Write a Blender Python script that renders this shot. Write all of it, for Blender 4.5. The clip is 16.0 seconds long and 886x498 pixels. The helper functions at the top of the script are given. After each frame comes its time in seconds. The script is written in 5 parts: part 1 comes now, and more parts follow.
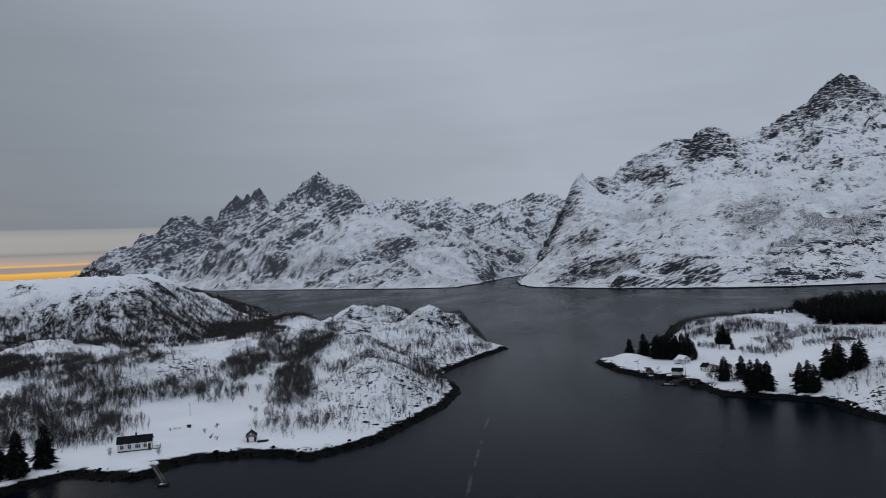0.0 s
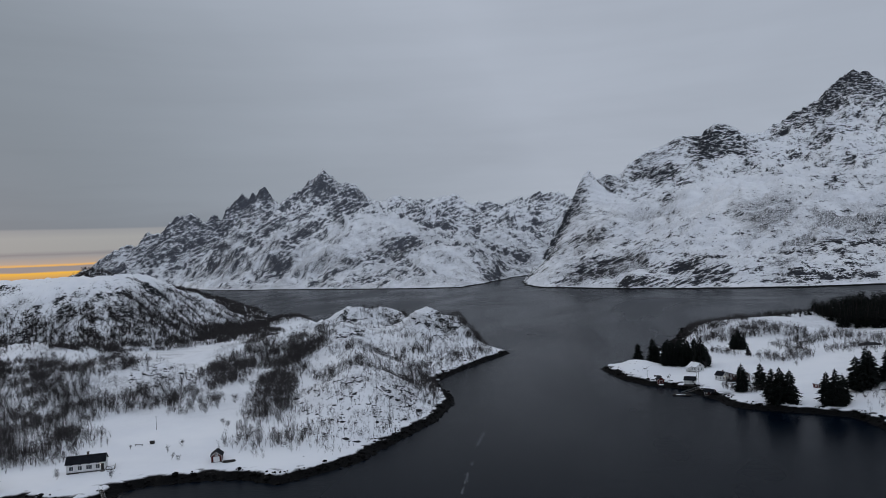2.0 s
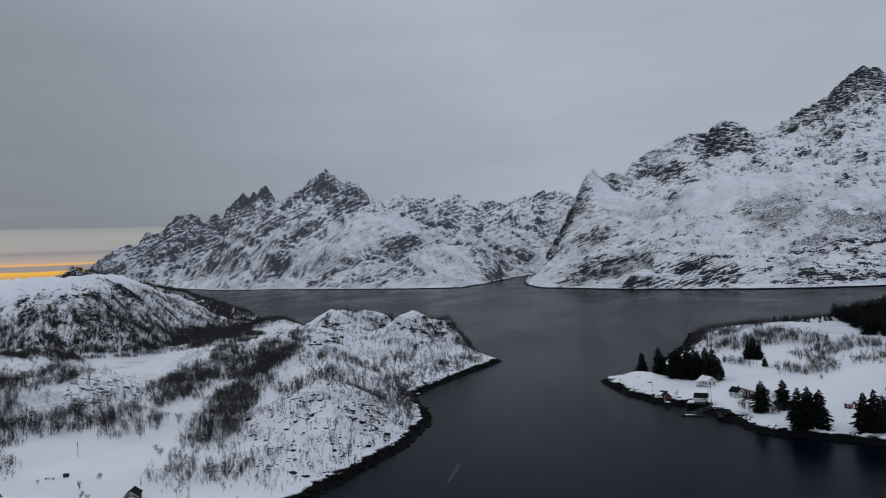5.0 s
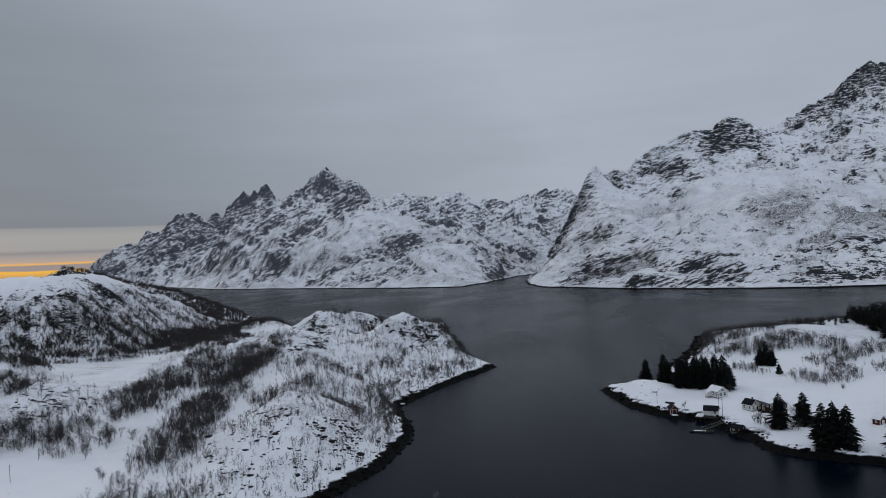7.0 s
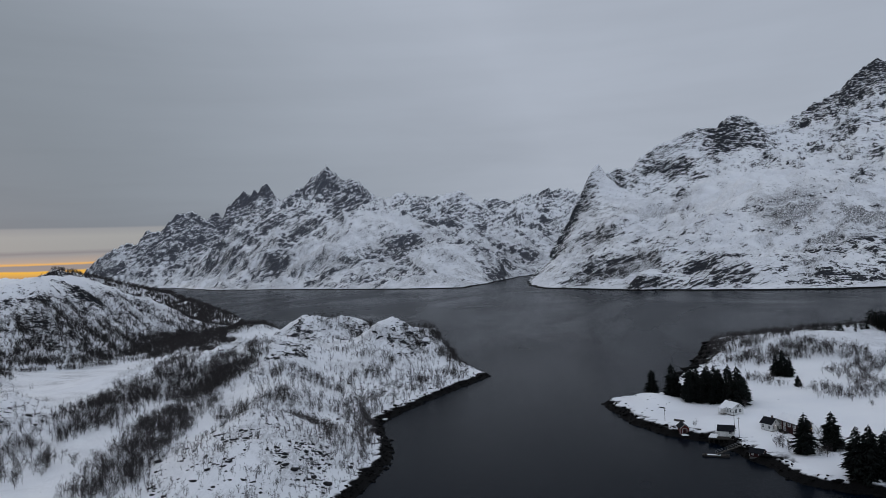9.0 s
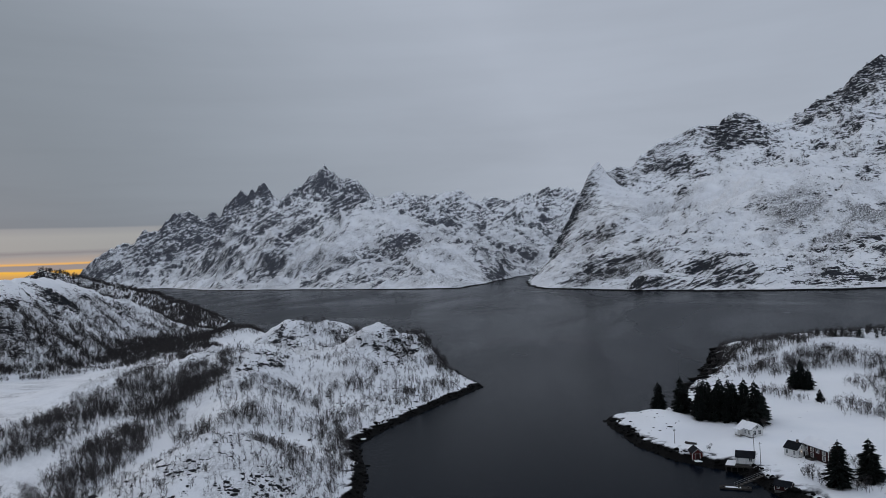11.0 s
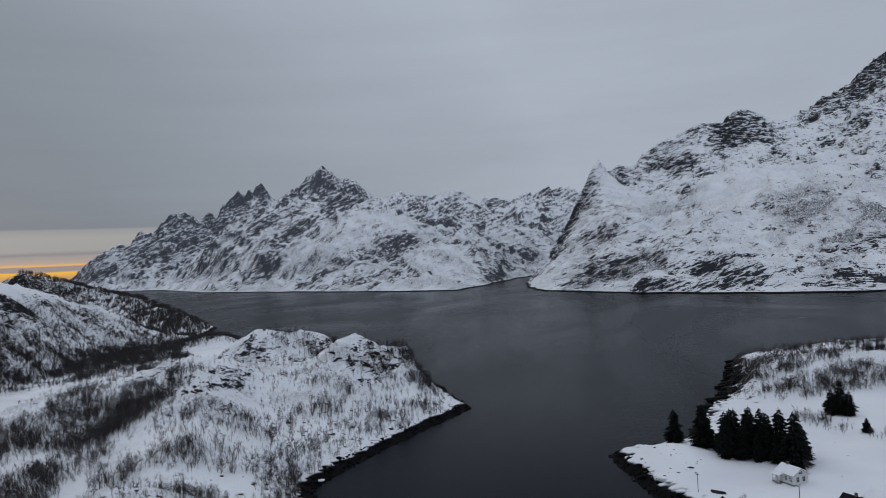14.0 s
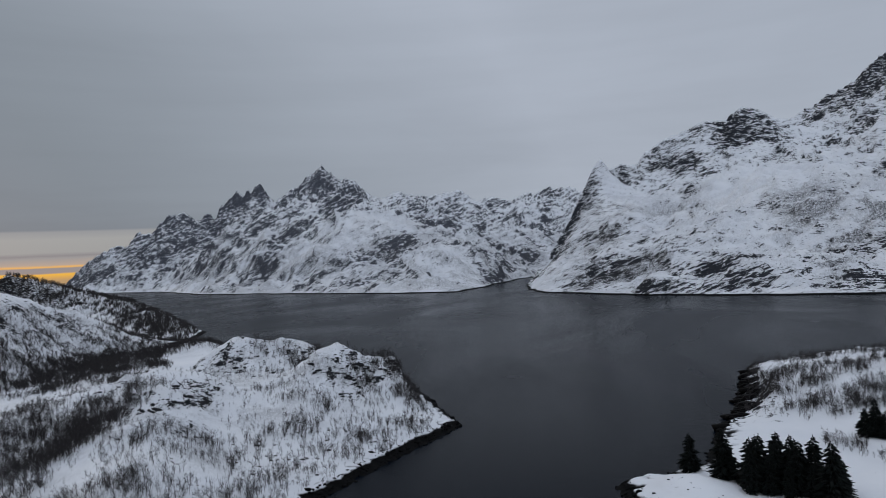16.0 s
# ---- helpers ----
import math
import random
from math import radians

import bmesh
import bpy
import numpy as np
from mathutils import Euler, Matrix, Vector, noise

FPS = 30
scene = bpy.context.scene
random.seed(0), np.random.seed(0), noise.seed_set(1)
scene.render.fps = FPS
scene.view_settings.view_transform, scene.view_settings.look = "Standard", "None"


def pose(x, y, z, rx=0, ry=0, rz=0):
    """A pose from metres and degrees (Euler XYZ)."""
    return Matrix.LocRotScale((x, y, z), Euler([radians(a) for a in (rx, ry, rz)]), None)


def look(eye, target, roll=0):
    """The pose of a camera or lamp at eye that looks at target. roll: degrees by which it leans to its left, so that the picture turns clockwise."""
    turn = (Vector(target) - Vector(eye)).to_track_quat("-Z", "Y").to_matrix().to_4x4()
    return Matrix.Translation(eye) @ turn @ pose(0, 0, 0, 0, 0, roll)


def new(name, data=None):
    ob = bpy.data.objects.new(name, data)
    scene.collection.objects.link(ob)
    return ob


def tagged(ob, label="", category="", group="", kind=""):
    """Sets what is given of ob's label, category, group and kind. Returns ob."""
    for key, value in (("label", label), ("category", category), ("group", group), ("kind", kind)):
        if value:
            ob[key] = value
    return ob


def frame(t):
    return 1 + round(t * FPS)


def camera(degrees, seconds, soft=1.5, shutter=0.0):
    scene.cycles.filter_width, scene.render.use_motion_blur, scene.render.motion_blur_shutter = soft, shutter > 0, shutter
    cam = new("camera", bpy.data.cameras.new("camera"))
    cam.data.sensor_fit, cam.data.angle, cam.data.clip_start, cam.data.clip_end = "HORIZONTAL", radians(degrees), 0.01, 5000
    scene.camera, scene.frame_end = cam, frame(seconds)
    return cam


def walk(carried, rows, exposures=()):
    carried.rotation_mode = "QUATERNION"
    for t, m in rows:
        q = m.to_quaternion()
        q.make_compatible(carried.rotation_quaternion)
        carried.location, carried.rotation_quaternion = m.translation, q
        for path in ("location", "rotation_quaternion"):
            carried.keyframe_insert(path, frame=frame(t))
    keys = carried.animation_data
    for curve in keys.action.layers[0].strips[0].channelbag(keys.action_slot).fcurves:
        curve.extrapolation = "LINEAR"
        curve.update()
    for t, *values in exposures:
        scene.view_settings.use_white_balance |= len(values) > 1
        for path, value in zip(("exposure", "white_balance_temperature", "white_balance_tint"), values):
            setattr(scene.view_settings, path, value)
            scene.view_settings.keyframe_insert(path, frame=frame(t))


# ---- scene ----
cam = camera(61.4, 16.0, soft=0.8)
PATH = [
    (0, (-1.552, 1.625, 64.414), (-1.963, 3.582, 64.449), -2.7),
    (0.5, (-1.452, 8.755, 64.391), (-1.866, 10.712, 64.425), -2.7),
    (1, (-1.262, 15.957, 64.355), (-1.682, 17.912, 64.389), -2.7),
    (1.5, (-1.002, 23.239, 64.334), (-1.428, 25.193, 64.369), -2.7),
    (2, (-0.685, 30.555, 64.313), (-1.116, 32.508, 64.347), -2.7),
    (2.5, (-0.333, 37.836, 64.284), (-0.768, 39.788, 64.318), -2.8),
    (3, (0.046, 45.129, 64.255), (-0.392, 47.08, 64.289), -2.8),
    (3.5, (0.442, 52.462, 64.236), (0.003, 54.413, 64.27), -2.8),
    (4, (0.824, 59.737, 64.207), (0.384, 61.688, 64.241), -2.7),
    (6.5, (2.252, 96.054, 63.95), (1.803, 98.003, 63.981), -2.7),
    (7, (2.408, 103.466, 63.978), (1.956, 105.414, 64.008), -2.7),
    (7.5, (2.47, 110.989, 64.037), (2.015, 112.936, 64.067), -2.7),
    (8, (2.492, 118.553, 64.093), (2.035, 120.5, 64.123), -2.7),
    (8.5, (2.427, 126.128, 64.156), (1.968, 128.074, 64.187), -2.7),
    (9, (2.279, 133.719, 64.242), (1.82, 135.665, 64.273), -2.7),
    (11.5, (0.79, 171.771, 65.385), (0.33, 173.717, 65.414), -2.8),
    (12, (0.476, 179.47, 65.508), (0.015, 181.416, 65.539), -2.8),
    (12.5, (0.144, 187.239, 65.659), (-0.318, 189.185, 65.689), -2.8),
    (13, (-0.226, 195.054, 65.822), (-0.689, 197.0, 65.853), -2.8),
    (13.5, (-0.655, 202.863, 66.001), (-1.118, 204.808, 66.032), -2.8),
    (14, (-1.104, 210.604, 66.181), (-1.566, 212.55, 66.212), -2.9),
    (14.5, (-1.554, 218.282, 66.355), (-2.018, 220.227, 66.387), -2.9),
    (15, (-1.991, 225.942, 66.526), (-2.455, 227.887, 66.559), -2.9),
    (15.5, (-2.437, 233.564, 66.677), (-2.902, 235.509, 66.71), -2.9),
    (16, (-2.877, 241.177, 66.795), (-3.342, 243.122, 66.828), -3.0),
]
walk(cam, [(t, look(eye, target, roll)) for t, eye, target, roll in PATH])

# ---------------------------------------------------------------- node helpers
def socket(nt, node, key, value):
    if isinstance(value, bpy.types.NodeSocket):
        nt.links.new(value, node.inputs[key])
    elif value is not None:
        node.inputs[key].default_value = value


def n_math(nt, op, a, b=None, c=None, clamp=False):
    n = nt.nodes.new("ShaderNodeMath")
    n.operation, n.use_clamp = op, clamp
    for i, v in enumerate((a, b, c)):
        socket(nt, n, i, v)
    return n.outputs[0]


def n_noise(nt, vec, scale, detail=3.0, rough=0.5, distort=0.0):
    n = nt.nodes.new("ShaderNodeTexNoise")
    socket(nt, n, "Vector", vec)
    socket(nt, n, "Scale", scale)
    socket(nt, n, "Detail", detail)
    socket(nt, n, "Roughness", rough)
    socket(nt, n, "Distortion", distort)
    return n.outputs[0]


def n_range(nt, v, a, b, c=0.0, d=1.0):
    n = nt.nodes.new("ShaderNodeMapRange")
    n.interpolation_type = "SMOOTHSTEP"
    for i, x in enumerate((v, a, b, c, d)):
        socket(nt, n, i, x)
    return n.outputs[0]


def n_mix(nt, fac, a, b):
    n = nt.nodes.new("ShaderNodeMix")
    n.data_type = "RGBA"
    socket(nt, n, 0, fac)
    for i, v in ((6, a), (7, b)):
        socket(nt, n, i, v if isinstance(v, bpy.types.NodeSocket) else (*v, 1.0))
    return n.outputs[2]


def n_ramp(nt, fac, stops):
    n = nt.nodes.new("ShaderNodeValToRGB")
    socket(nt, n, 0, fac)
    e = n.color_ramp.elements
    while len(e) < len(stops):
        e.new(0.5)
    for i, (p, c) in enumerate(stops):
        e[i].position, e[i].color = p, (*c, 1.0)
    return n.outputs[0]


def n_map(nt, vec, scale=(1, 1, 1), turn=(0, 0, 0), move=(0, 0, 0)):
    n = nt.nodes.new("ShaderNodeMapping")
    socket(nt, n, 0, vec)
    n.inputs[1].default_value, n.inputs[2].default_value, n.inputs[3].default_value = move, [radians(a) for a in turn], scale
    return n.outputs[0]


def n_split(nt, vec):
    n = nt.nodes.new("ShaderNodeSeparateXYZ")
    socket(nt, n, 0, vec)
    return n.outputs


def n_dot(nt, vec, other):
    n = nt.nodes.new("ShaderNodeVectorMath")
    n.operation = "DOT_PRODUCT"
    socket(nt, n, 0, vec)
    n.inputs[1].default_value = other
    return n.outputs["Value"]


def n_bump(nt, height, distance, strength=1.0):
    n = nt.nodes.new("ShaderNodeBump")
    socket(nt, n, "Height", height)
    n.inputs["Distance"].default_value = distance
    socket(nt, n, "Strength", strength)
    return n.outputs[0]


# ---------------------------------------------------------------- sky and light
SUN_BEARING, SUN_HEIGHT = -52.0, 2.0
world = bpy.data.worlds.new("overcast_dusk")
scene.world = world
world.use_nodes = True
nt = world.node_tree
nt.nodes.clear()
way = nt.nodes.new("ShaderNodeTexCoord").outputs["Generated"]
wx, wy, wz = n_split(nt, way)
sky = nt.nodes.new("ShaderNodeTexSky")
sky.sky_type, sky.sun_disc = "NISHITA", False
sky.sun_elevation, sky.sun_rotation = radians(SUN_HEIGHT), radians(SUN_BEARING)
sun_side = n_dot(nt, way, (math.sin(radians(SUN_BEARING)), math.cos(radians(SUN_BEARING)), 0))
# the cloud deck, flat and soft, drawn out along the horizon
high = n_math(nt, "ADD", n_math(nt, "ABSOLUTE", wz), 0.12)
flat = nt.nodes.new("ShaderNodeCombineXYZ")
socket(nt, flat, 0, n_math(nt, "DIVIDE", wx, high))
socket(nt, flat, 1, n_math(nt, "DIVIDE", wy, high))
billow = n_noise(nt, n_map(nt, flat.outputs[0], (0.5, 0.5, 1), (0, 0, 30)), 1.0, 5.0, 0.5, 0.6)
wisp = n_noise(nt, n_map(nt, way, (2.0, 2.0, 26.0)), 1.0, 4.0, 0.55)
bright = n_ramp(nt, n_math(nt, "ADD", n_dot(nt, way, (0.62, -0.12, 0.30)), 0.665),
                [(0.0, (0.170, 0.197, 0.232)), (0.22, (0.215, 0.248, 0.289)), (0.54, (0.400, 0.444, 0.523)), (0.85, (0.370, 0.413, 0.489)), (1.0, (0.400, 0.444, 0.523))])
deck_gain = nt.nodes.new("ShaderNodeVectorMath")
deck_gain.operation = "SCALE"
socket(nt, deck_gain, 0, bright)
tone = n_math(nt, "ADD", n_math(nt, "MULTIPLY", billow, 0.42), n_math(nt, "MULTIPLY", wisp, 0.16))
zenith = n_range(nt, wz, 0.15, 0.8, 0.0, 0.24)
south = n_range(nt, wy, -0.05, -0.8, 0.0, 0.42)
socket(nt, deck_gain, "Scale", n_math(nt, "ADD", n_math(nt, "ADD", n_math(nt, "ADD", tone, south), 0.72), zenith))
# the clear strip under the deck towards the sunken sun, with glowing streaks
ripple = n_noise(nt, n_map(nt, way, (9, 9, 60)), 1.0, 4.0, 0.6)
strip_z = n_math(nt, "ADD", wz, n_math(nt, "MULTIPLY", n_math(nt, "SUBTRACT", ripple, 0.5), 0.006))
strip = n_ramp(nt, n_math(nt, "MULTIPLY", strip_z, 12.0), [
    (0.0, (0.45, 0.30, 0.16)), (0.06, (0.62, 0.36, 0.12)), (0.115, (0.85, 0.47, 0.07)), (0.135, (0.30, 0.27, 0.27)), (0.195, (0.28, 0.27, 0.28)),
    (0.215, (0.80, 0.44, 0.13)), (0.245, (0.44, 0.36, 0.31)), (0.33, (0.31, 0.31, 0.32)), (0.36, (0.25, 0.25, 0.27)), (0.41, (0.335, 0.345, 0.35)),
    (0.60, (0.35, 0.36, 0.365)), (0.72, (0.29, 0.305, 0.33))])
near_sun = n_range(nt, sun_side, 0.80, 0.93)
below = n_range(nt, n_math(nt, "ADD", wz, n_math(nt, "MULTIPLY", wisp, 0.004)), 0.0600, 0.0635, 1.0, 0.0)
clouds = n_mix(nt, n_math(nt, "MULTIPLY", near_sun, below), deck_gain.outputs[0], strip)
thin = nt.nodes.new("ShaderNodeVectorMath")
thin.operation = "SCALE"
socket(nt, thin, 0, sky.outputs[0])
thin.inputs["Scale"].default_value = 0.05
both = n_mix(nt, 0.97, thin.outputs[0], clouds)
back = nt.nodes.new("ShaderNodeBackground")
socket(nt, back, 0, both)
back.inputs[1].default_value = 1.0
nt.links.new(back.outputs[0], nt.nodes.new("ShaderNodeOutputWorld").inputs[0])

sun = new("sun", bpy.data.lights.new("sun", "SUN"))
sun.data.energy, sun.data.angle, sun.data.color = 0.25, radians(25), (1.0, 0.86, 0.72)
sun.matrix_world = look((math.sin(radians(SUN_BEARING)) * 100, math.cos(radians(SUN_BEARING)) * 100, 40), (0, 0, 0))


# ---------------------------------------------------------------- materials
def material(name):
    m = bpy.data.materials.new(name)
    m.use_nodes = True
    t = m.node_tree
    t.nodes.clear()
    b = t.nodes.new("ShaderNodeBsdfPrincipled")
    t.links.new(b.outputs[0], t.nodes.new("ShaderNodeOutputMaterial").inputs[0])
    return m, t, b


def place(t):
    return t.nodes.new("ShaderNodeNewGeometry").outputs["Position"]


def facing_up(t):
    return n_split(t, t.nodes.new("ShaderNodeNewGeometry").outputs["Normal"])[2]


def snow_and_rock(name, unit, bare, steep, ledge_turn, scrub, shore, stretch, pale=1.0, fan=None, crisp=0.10, speckle=0.9, grip=2.0):
    """Snow over rock. unit: the size in metres of the larger patches; bare: how much rock shows on slopes of the
    steepness steep;
    scrub: how dense the low twigs stand; shore: height of the bare wet rock over the water; pale: scales the rock
    colour, raised to paint in haze on far rock;
    fan: (x, lean), west of x the beds rise to the east; crisp: how wide the seam between snow and rock is; grip: how
    strongly the steepness bares the rock."""
    m, t, b = material(name)
    p = place(t)
    x, y, z = n_split(t, p)
    beds = p
    if fan:
        lean = n_math(t, "MULTIPLY", n_math(t, "MAXIMUM", n_math(t, "SUBTRACT", fan[0], x), 0.0), fan[1])
        shifted = t.nodes.new("ShaderNodeCombineXYZ")
        for k, v in enumerate((x, y, n_math(t, "ADD", z, lean))):
            socket(t, shifted, k, v)
        beds = shifted.outputs[0]
    beds = n_map(t, n_map(t, beds, (1, 1, 1), ledge_turn), stretch)
    big = n_noise(t, p, 0.20 / unit, 4.0, 0.6)
    mid = n_noise(t, p, 0.9 / unit, 5.0, 0.65, 0.4)
    ledge = n_noise(t, beds, 2.8 / unit, 6.0, 0.62, 0.3)
    stroke = n_noise(t, beds, 7.5 / unit, 4.0, 0.6, 0.5)
    fine = n_noise(t, p, 9.0 / unit, 4.0, 0.65)
    slope = n_math(t, "SUBTRACT", 1.0, facing_up(t))
    sum1 = n_math(t, "MULTIPLY_ADD", n_math(t, "SUBTRACT", slope, steep), grip, bare)
    sum2 = n_math(t, "MULTIPLY_ADD", n_math(t, "SUBTRACT", ledge, 0.5), 2.6, sum1)
    sum3 = n_math(t, "MULTIPLY_ADD", n_math(t, "SUBTRACT", mid, 0.5), 0.7, sum2)
    sum4 = n_math(t, "MULTIPLY_ADD", n_math(t, "SUBTRACT", big, 0.5), 0.9, sum3)
    exposed = t.nodes.new("ShaderNodeAttribute")
    exposed.attribute_name = "bare"
    sum4 = n_math(t, "MULTIPLY_ADD", exposed.outputs["Fac"], n_range(t, ledge, 0.38, 0.58, 0.45, 1.35), sum4)
    sum5 = n_math(t, "MULTIPLY_ADD", n_math(t, "SUBTRACT", stroke, 0.5), 2.3, sum4)
    sum6 = n_math(t, "MULTIPLY_ADD", n_math(t, "SUBTRACT", fine, 0.5), speckle, sum5)
    rock = n_range(t, sum6, 0.0, crisp)
    wet = n_range(t, n_math(t, "MULTIPLY_ADD", n_math(t, "SUBTRACT", mid, 0.5), 1.4, z), shore * 0.85, shore * 1.1, 1.0, 0.0)
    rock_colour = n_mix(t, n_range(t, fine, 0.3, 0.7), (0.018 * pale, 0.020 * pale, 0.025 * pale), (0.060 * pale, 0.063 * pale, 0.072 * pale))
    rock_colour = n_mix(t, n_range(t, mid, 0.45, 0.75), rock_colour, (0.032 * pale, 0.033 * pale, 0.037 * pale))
    snow_colour = n_mix(t, n_range(t, big, 0.3, 0.7), (0.785, 0.800, 0.835), (0.860, 0.868, 0.886))
    ground = n_mix(t, rock, snow_colour, rock_colour)
    if scrub:
        twig = n_noise(t, n_map(t, p, (1, 0.45, 0.35)), 10.0 / unit, 5.0, 0.75, 0.5)
        stand = n_noise(t, p, 0.30 / unit, 4.0, 0.6, 0.8)
        heath = t.nodes.new("ShaderNodeAttribute")
        heath.attribute_name = "heath"
        low = heath.outputs["Fac"]
        much = n_math(t, "MULTIPLY", n_range(t, stand, 0.40, 0.57, 0.15, 1.0), n_math(t, "MULTIPLY", low, scrub))
        twigs = n_math(t, "MULTIPLY", much, n_range(t, twig, 0.36, 0.58, 0.0, 0.9))
        ground = n_mix(t, twigs, ground, (0.060, 0.058, 0.060))
    ground = n_mix(t, wet, ground, n_mix(t, fine, (0.002, 0.002, 0.0024), (0.007, 0.0068, 0.0068)))
    socket(t, b, "Base Color", ground)
    bare_rock = n_math(t, "MAXIMUM", rock, wet)
    socket(t, b, "Roughness", n_range(t, bare_rock, 0, 1, 0.65, 0.8))
    socket(t, b, "Specular IOR Level", n_range(t, bare_rock, 0, 1, 0.3, 0.06))
    relief = n_math(t, "ADD", n_math(t, "MULTIPLY", fine, n_range(t, bare_rock, 0, 1, 0.15, 1.0)), n_math(t, "MULTIPLY", ledge, 0.5))
    socket(t, b, "Normal", n_bump(t, relief, unit * 0.10, 0.8))
    return m


def water_material():
    m, t, b = material("sea_water")
    p = place(t)
    patch = n_noise(t, n_map(t, p, (1, 0.35, 1), (0, 0, 18)), 0.006, 4.0, 0.55, 0.8)
    swell = n_noise(t, n_map(t, p, (1, 1.6, 1)), 0.25, 3.0, 0.6)
    chop = n_noise(t, p, 1.1, 3.0, 0.65)
    socket(t, b, "Base Color", (0.0004, 0.0026, 0.0066, 1))
    socket(t, b, "Roughness", n_range(t, patch, 0.35, 0.65, 0.20, 0.30))
    socket(t, b, "IOR", 1.33)
    socket(t, b, "Specular IOR Level", 0.036)
    height = n_math(t, "ADD", n_math(t, "MULTIPLY", swell, 0.5), n_math(t, "MULTIPLY", chop, 0.16))
    socket(t, b, "Normal", n_bump(t, height, 0.32, n_range(t, patch, 0.35, 0.65, 0.7, 0.35)))
    return m


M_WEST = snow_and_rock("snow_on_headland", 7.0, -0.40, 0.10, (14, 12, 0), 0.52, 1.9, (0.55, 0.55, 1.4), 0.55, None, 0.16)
# pale 2.4 lightens the far range's rock colour in place of distance haze
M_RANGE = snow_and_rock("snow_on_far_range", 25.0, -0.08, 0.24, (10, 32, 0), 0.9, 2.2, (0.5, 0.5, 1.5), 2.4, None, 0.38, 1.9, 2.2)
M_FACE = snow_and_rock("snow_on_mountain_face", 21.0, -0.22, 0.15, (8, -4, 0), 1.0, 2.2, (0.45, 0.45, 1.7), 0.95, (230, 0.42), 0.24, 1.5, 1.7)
M_WATER = water_material()
# ---------------------------------------------------------------- shapes of the land
rng = np.random.default_rng(7)
PERM = rng.permutation(512)
GRAD = np.stack([np.cos(np.arange(16) * math.pi / 8), np.sin(np.arange(16) * math.pi / 8)], 1)


def gnoise(x, y):
    """Gradient noise on arrays, about -0.7 to 0.7."""
    xi, yi = np.floor(x).astype(int), np.floor(y).astype(int)
    fx, fy = x - xi, y - yi
    u, v = fx * fx * fx * (fx * (fx * 6 - 15) + 10), fy * fy * fy * (fy * (fy * 6 - 15) + 10)

    def corner(i, j):
        g = GRAD[PERM[(PERM[(xi + i) & 511] + yi + j) & 511] & 15]
        return g[..., 0] * (fx - i) + g[..., 1] * (fy - j)
    a = corner(0, 0) * (1 - u) + corner(1, 0) * u
    b = corner(0, 1) * (1 - u) + corner(1, 1) * u
    return a * (1 - v) + b * v


def fbm(x, y, size, octaves=5, gain=0.5, seed=0.0):
    total, amp, f = 0.0, 1.0, 1.0 / size
    for i in range(octaves):
        total = total + amp * gnoise(x * f + 17.3 * i + seed, y * f - 9.1 * i + seed * 1.7)
        amp, f = amp * gain, f * 2.03
    return total


def ridged(x, y, size, octaves=6, gain=0.52, seed=0.0):
    """Sharp crests at 1, gullies towards 0."""
    total, amp, f, norm, prev = 0.0, 1.0, 1.0 / size, 0.0, 1.0
    for i in range(octaves):
        n = 1 - np.abs(gnoise(x * f + 31.7 * i + seed, y * f + 11.9 * i - seed)) * 1.9
        n = np.clip(n, 0, 1) ** 2
        total, norm = total + amp * n * prev, norm + amp
        prev, amp, f = np.clip(n * 1.4, 0, 1), amp * gain, f * 2.07
    return total / norm


def smooth(e0, e1, v):
    t = np.clip((v - e0) / (e1 - e0), 0, 1)
    return t * t * (3 - 2 * t)


def inside(x, y, poly):
    """Distance to the coast line: positive on land, negative at sea."""
    best, odd = np.full(x.shape, 1e12), np.zeros(x.shape, bool)
    for (ax, ay), (bx, by) in zip(poly, poly[1:] + poly[:1]):
        dx, dy = bx - ax, by - ay
        t = np.clip(((x - ax) * dx + (y - ay) * dy) / (dx * dx + dy * dy), 0, 1)
        best = np.minimum(best, (x - ax - t * dx) ** 2 + (y - ay - t * dy) ** 2)
        if dy:
            odd ^= ((ay > y) != (by > y)) & (x < dx * (y - ay) / dy + ax)
    return np.where(odd, 1, -1) * np.sqrt(best)


def hill(x, y, cx, cy, h, rx, ry, turn=0.0, p=1.0):
    c, s = math.cos(radians(turn)), math.sin(radians(turn))
    u, v = ((x - cx) * c + (y - cy) * s) / rx, (-(x - cx) * s + (y - cy) * c) / ry
    return h * np.exp(-(u * u + v * v) ** p)


def strata(x, y, z, period, much, lean, seed):
    """Breaks a slope into ledges: treads and steep risers along tilted beds. much: how strongly, place by place."""
    s = (z + lean[0] * x + lean[1] * y) / period + 1.1 * fbm(x, y, period * 9, 4, 0.55, seed=seed)
    f = s - np.floor(s)
    return z + period * much * (smooth(0.58, 1.0, f) - f)


def patches(x, y, rows):
    """The sum of soft spots. rows: x, y, strength, two radii."""
    total = np.zeros(x.shape)
    for cx, cy, k, rx, ry in rows:
        total = total + hill(x, y, cx, cy, k, rx, ry)
    return total


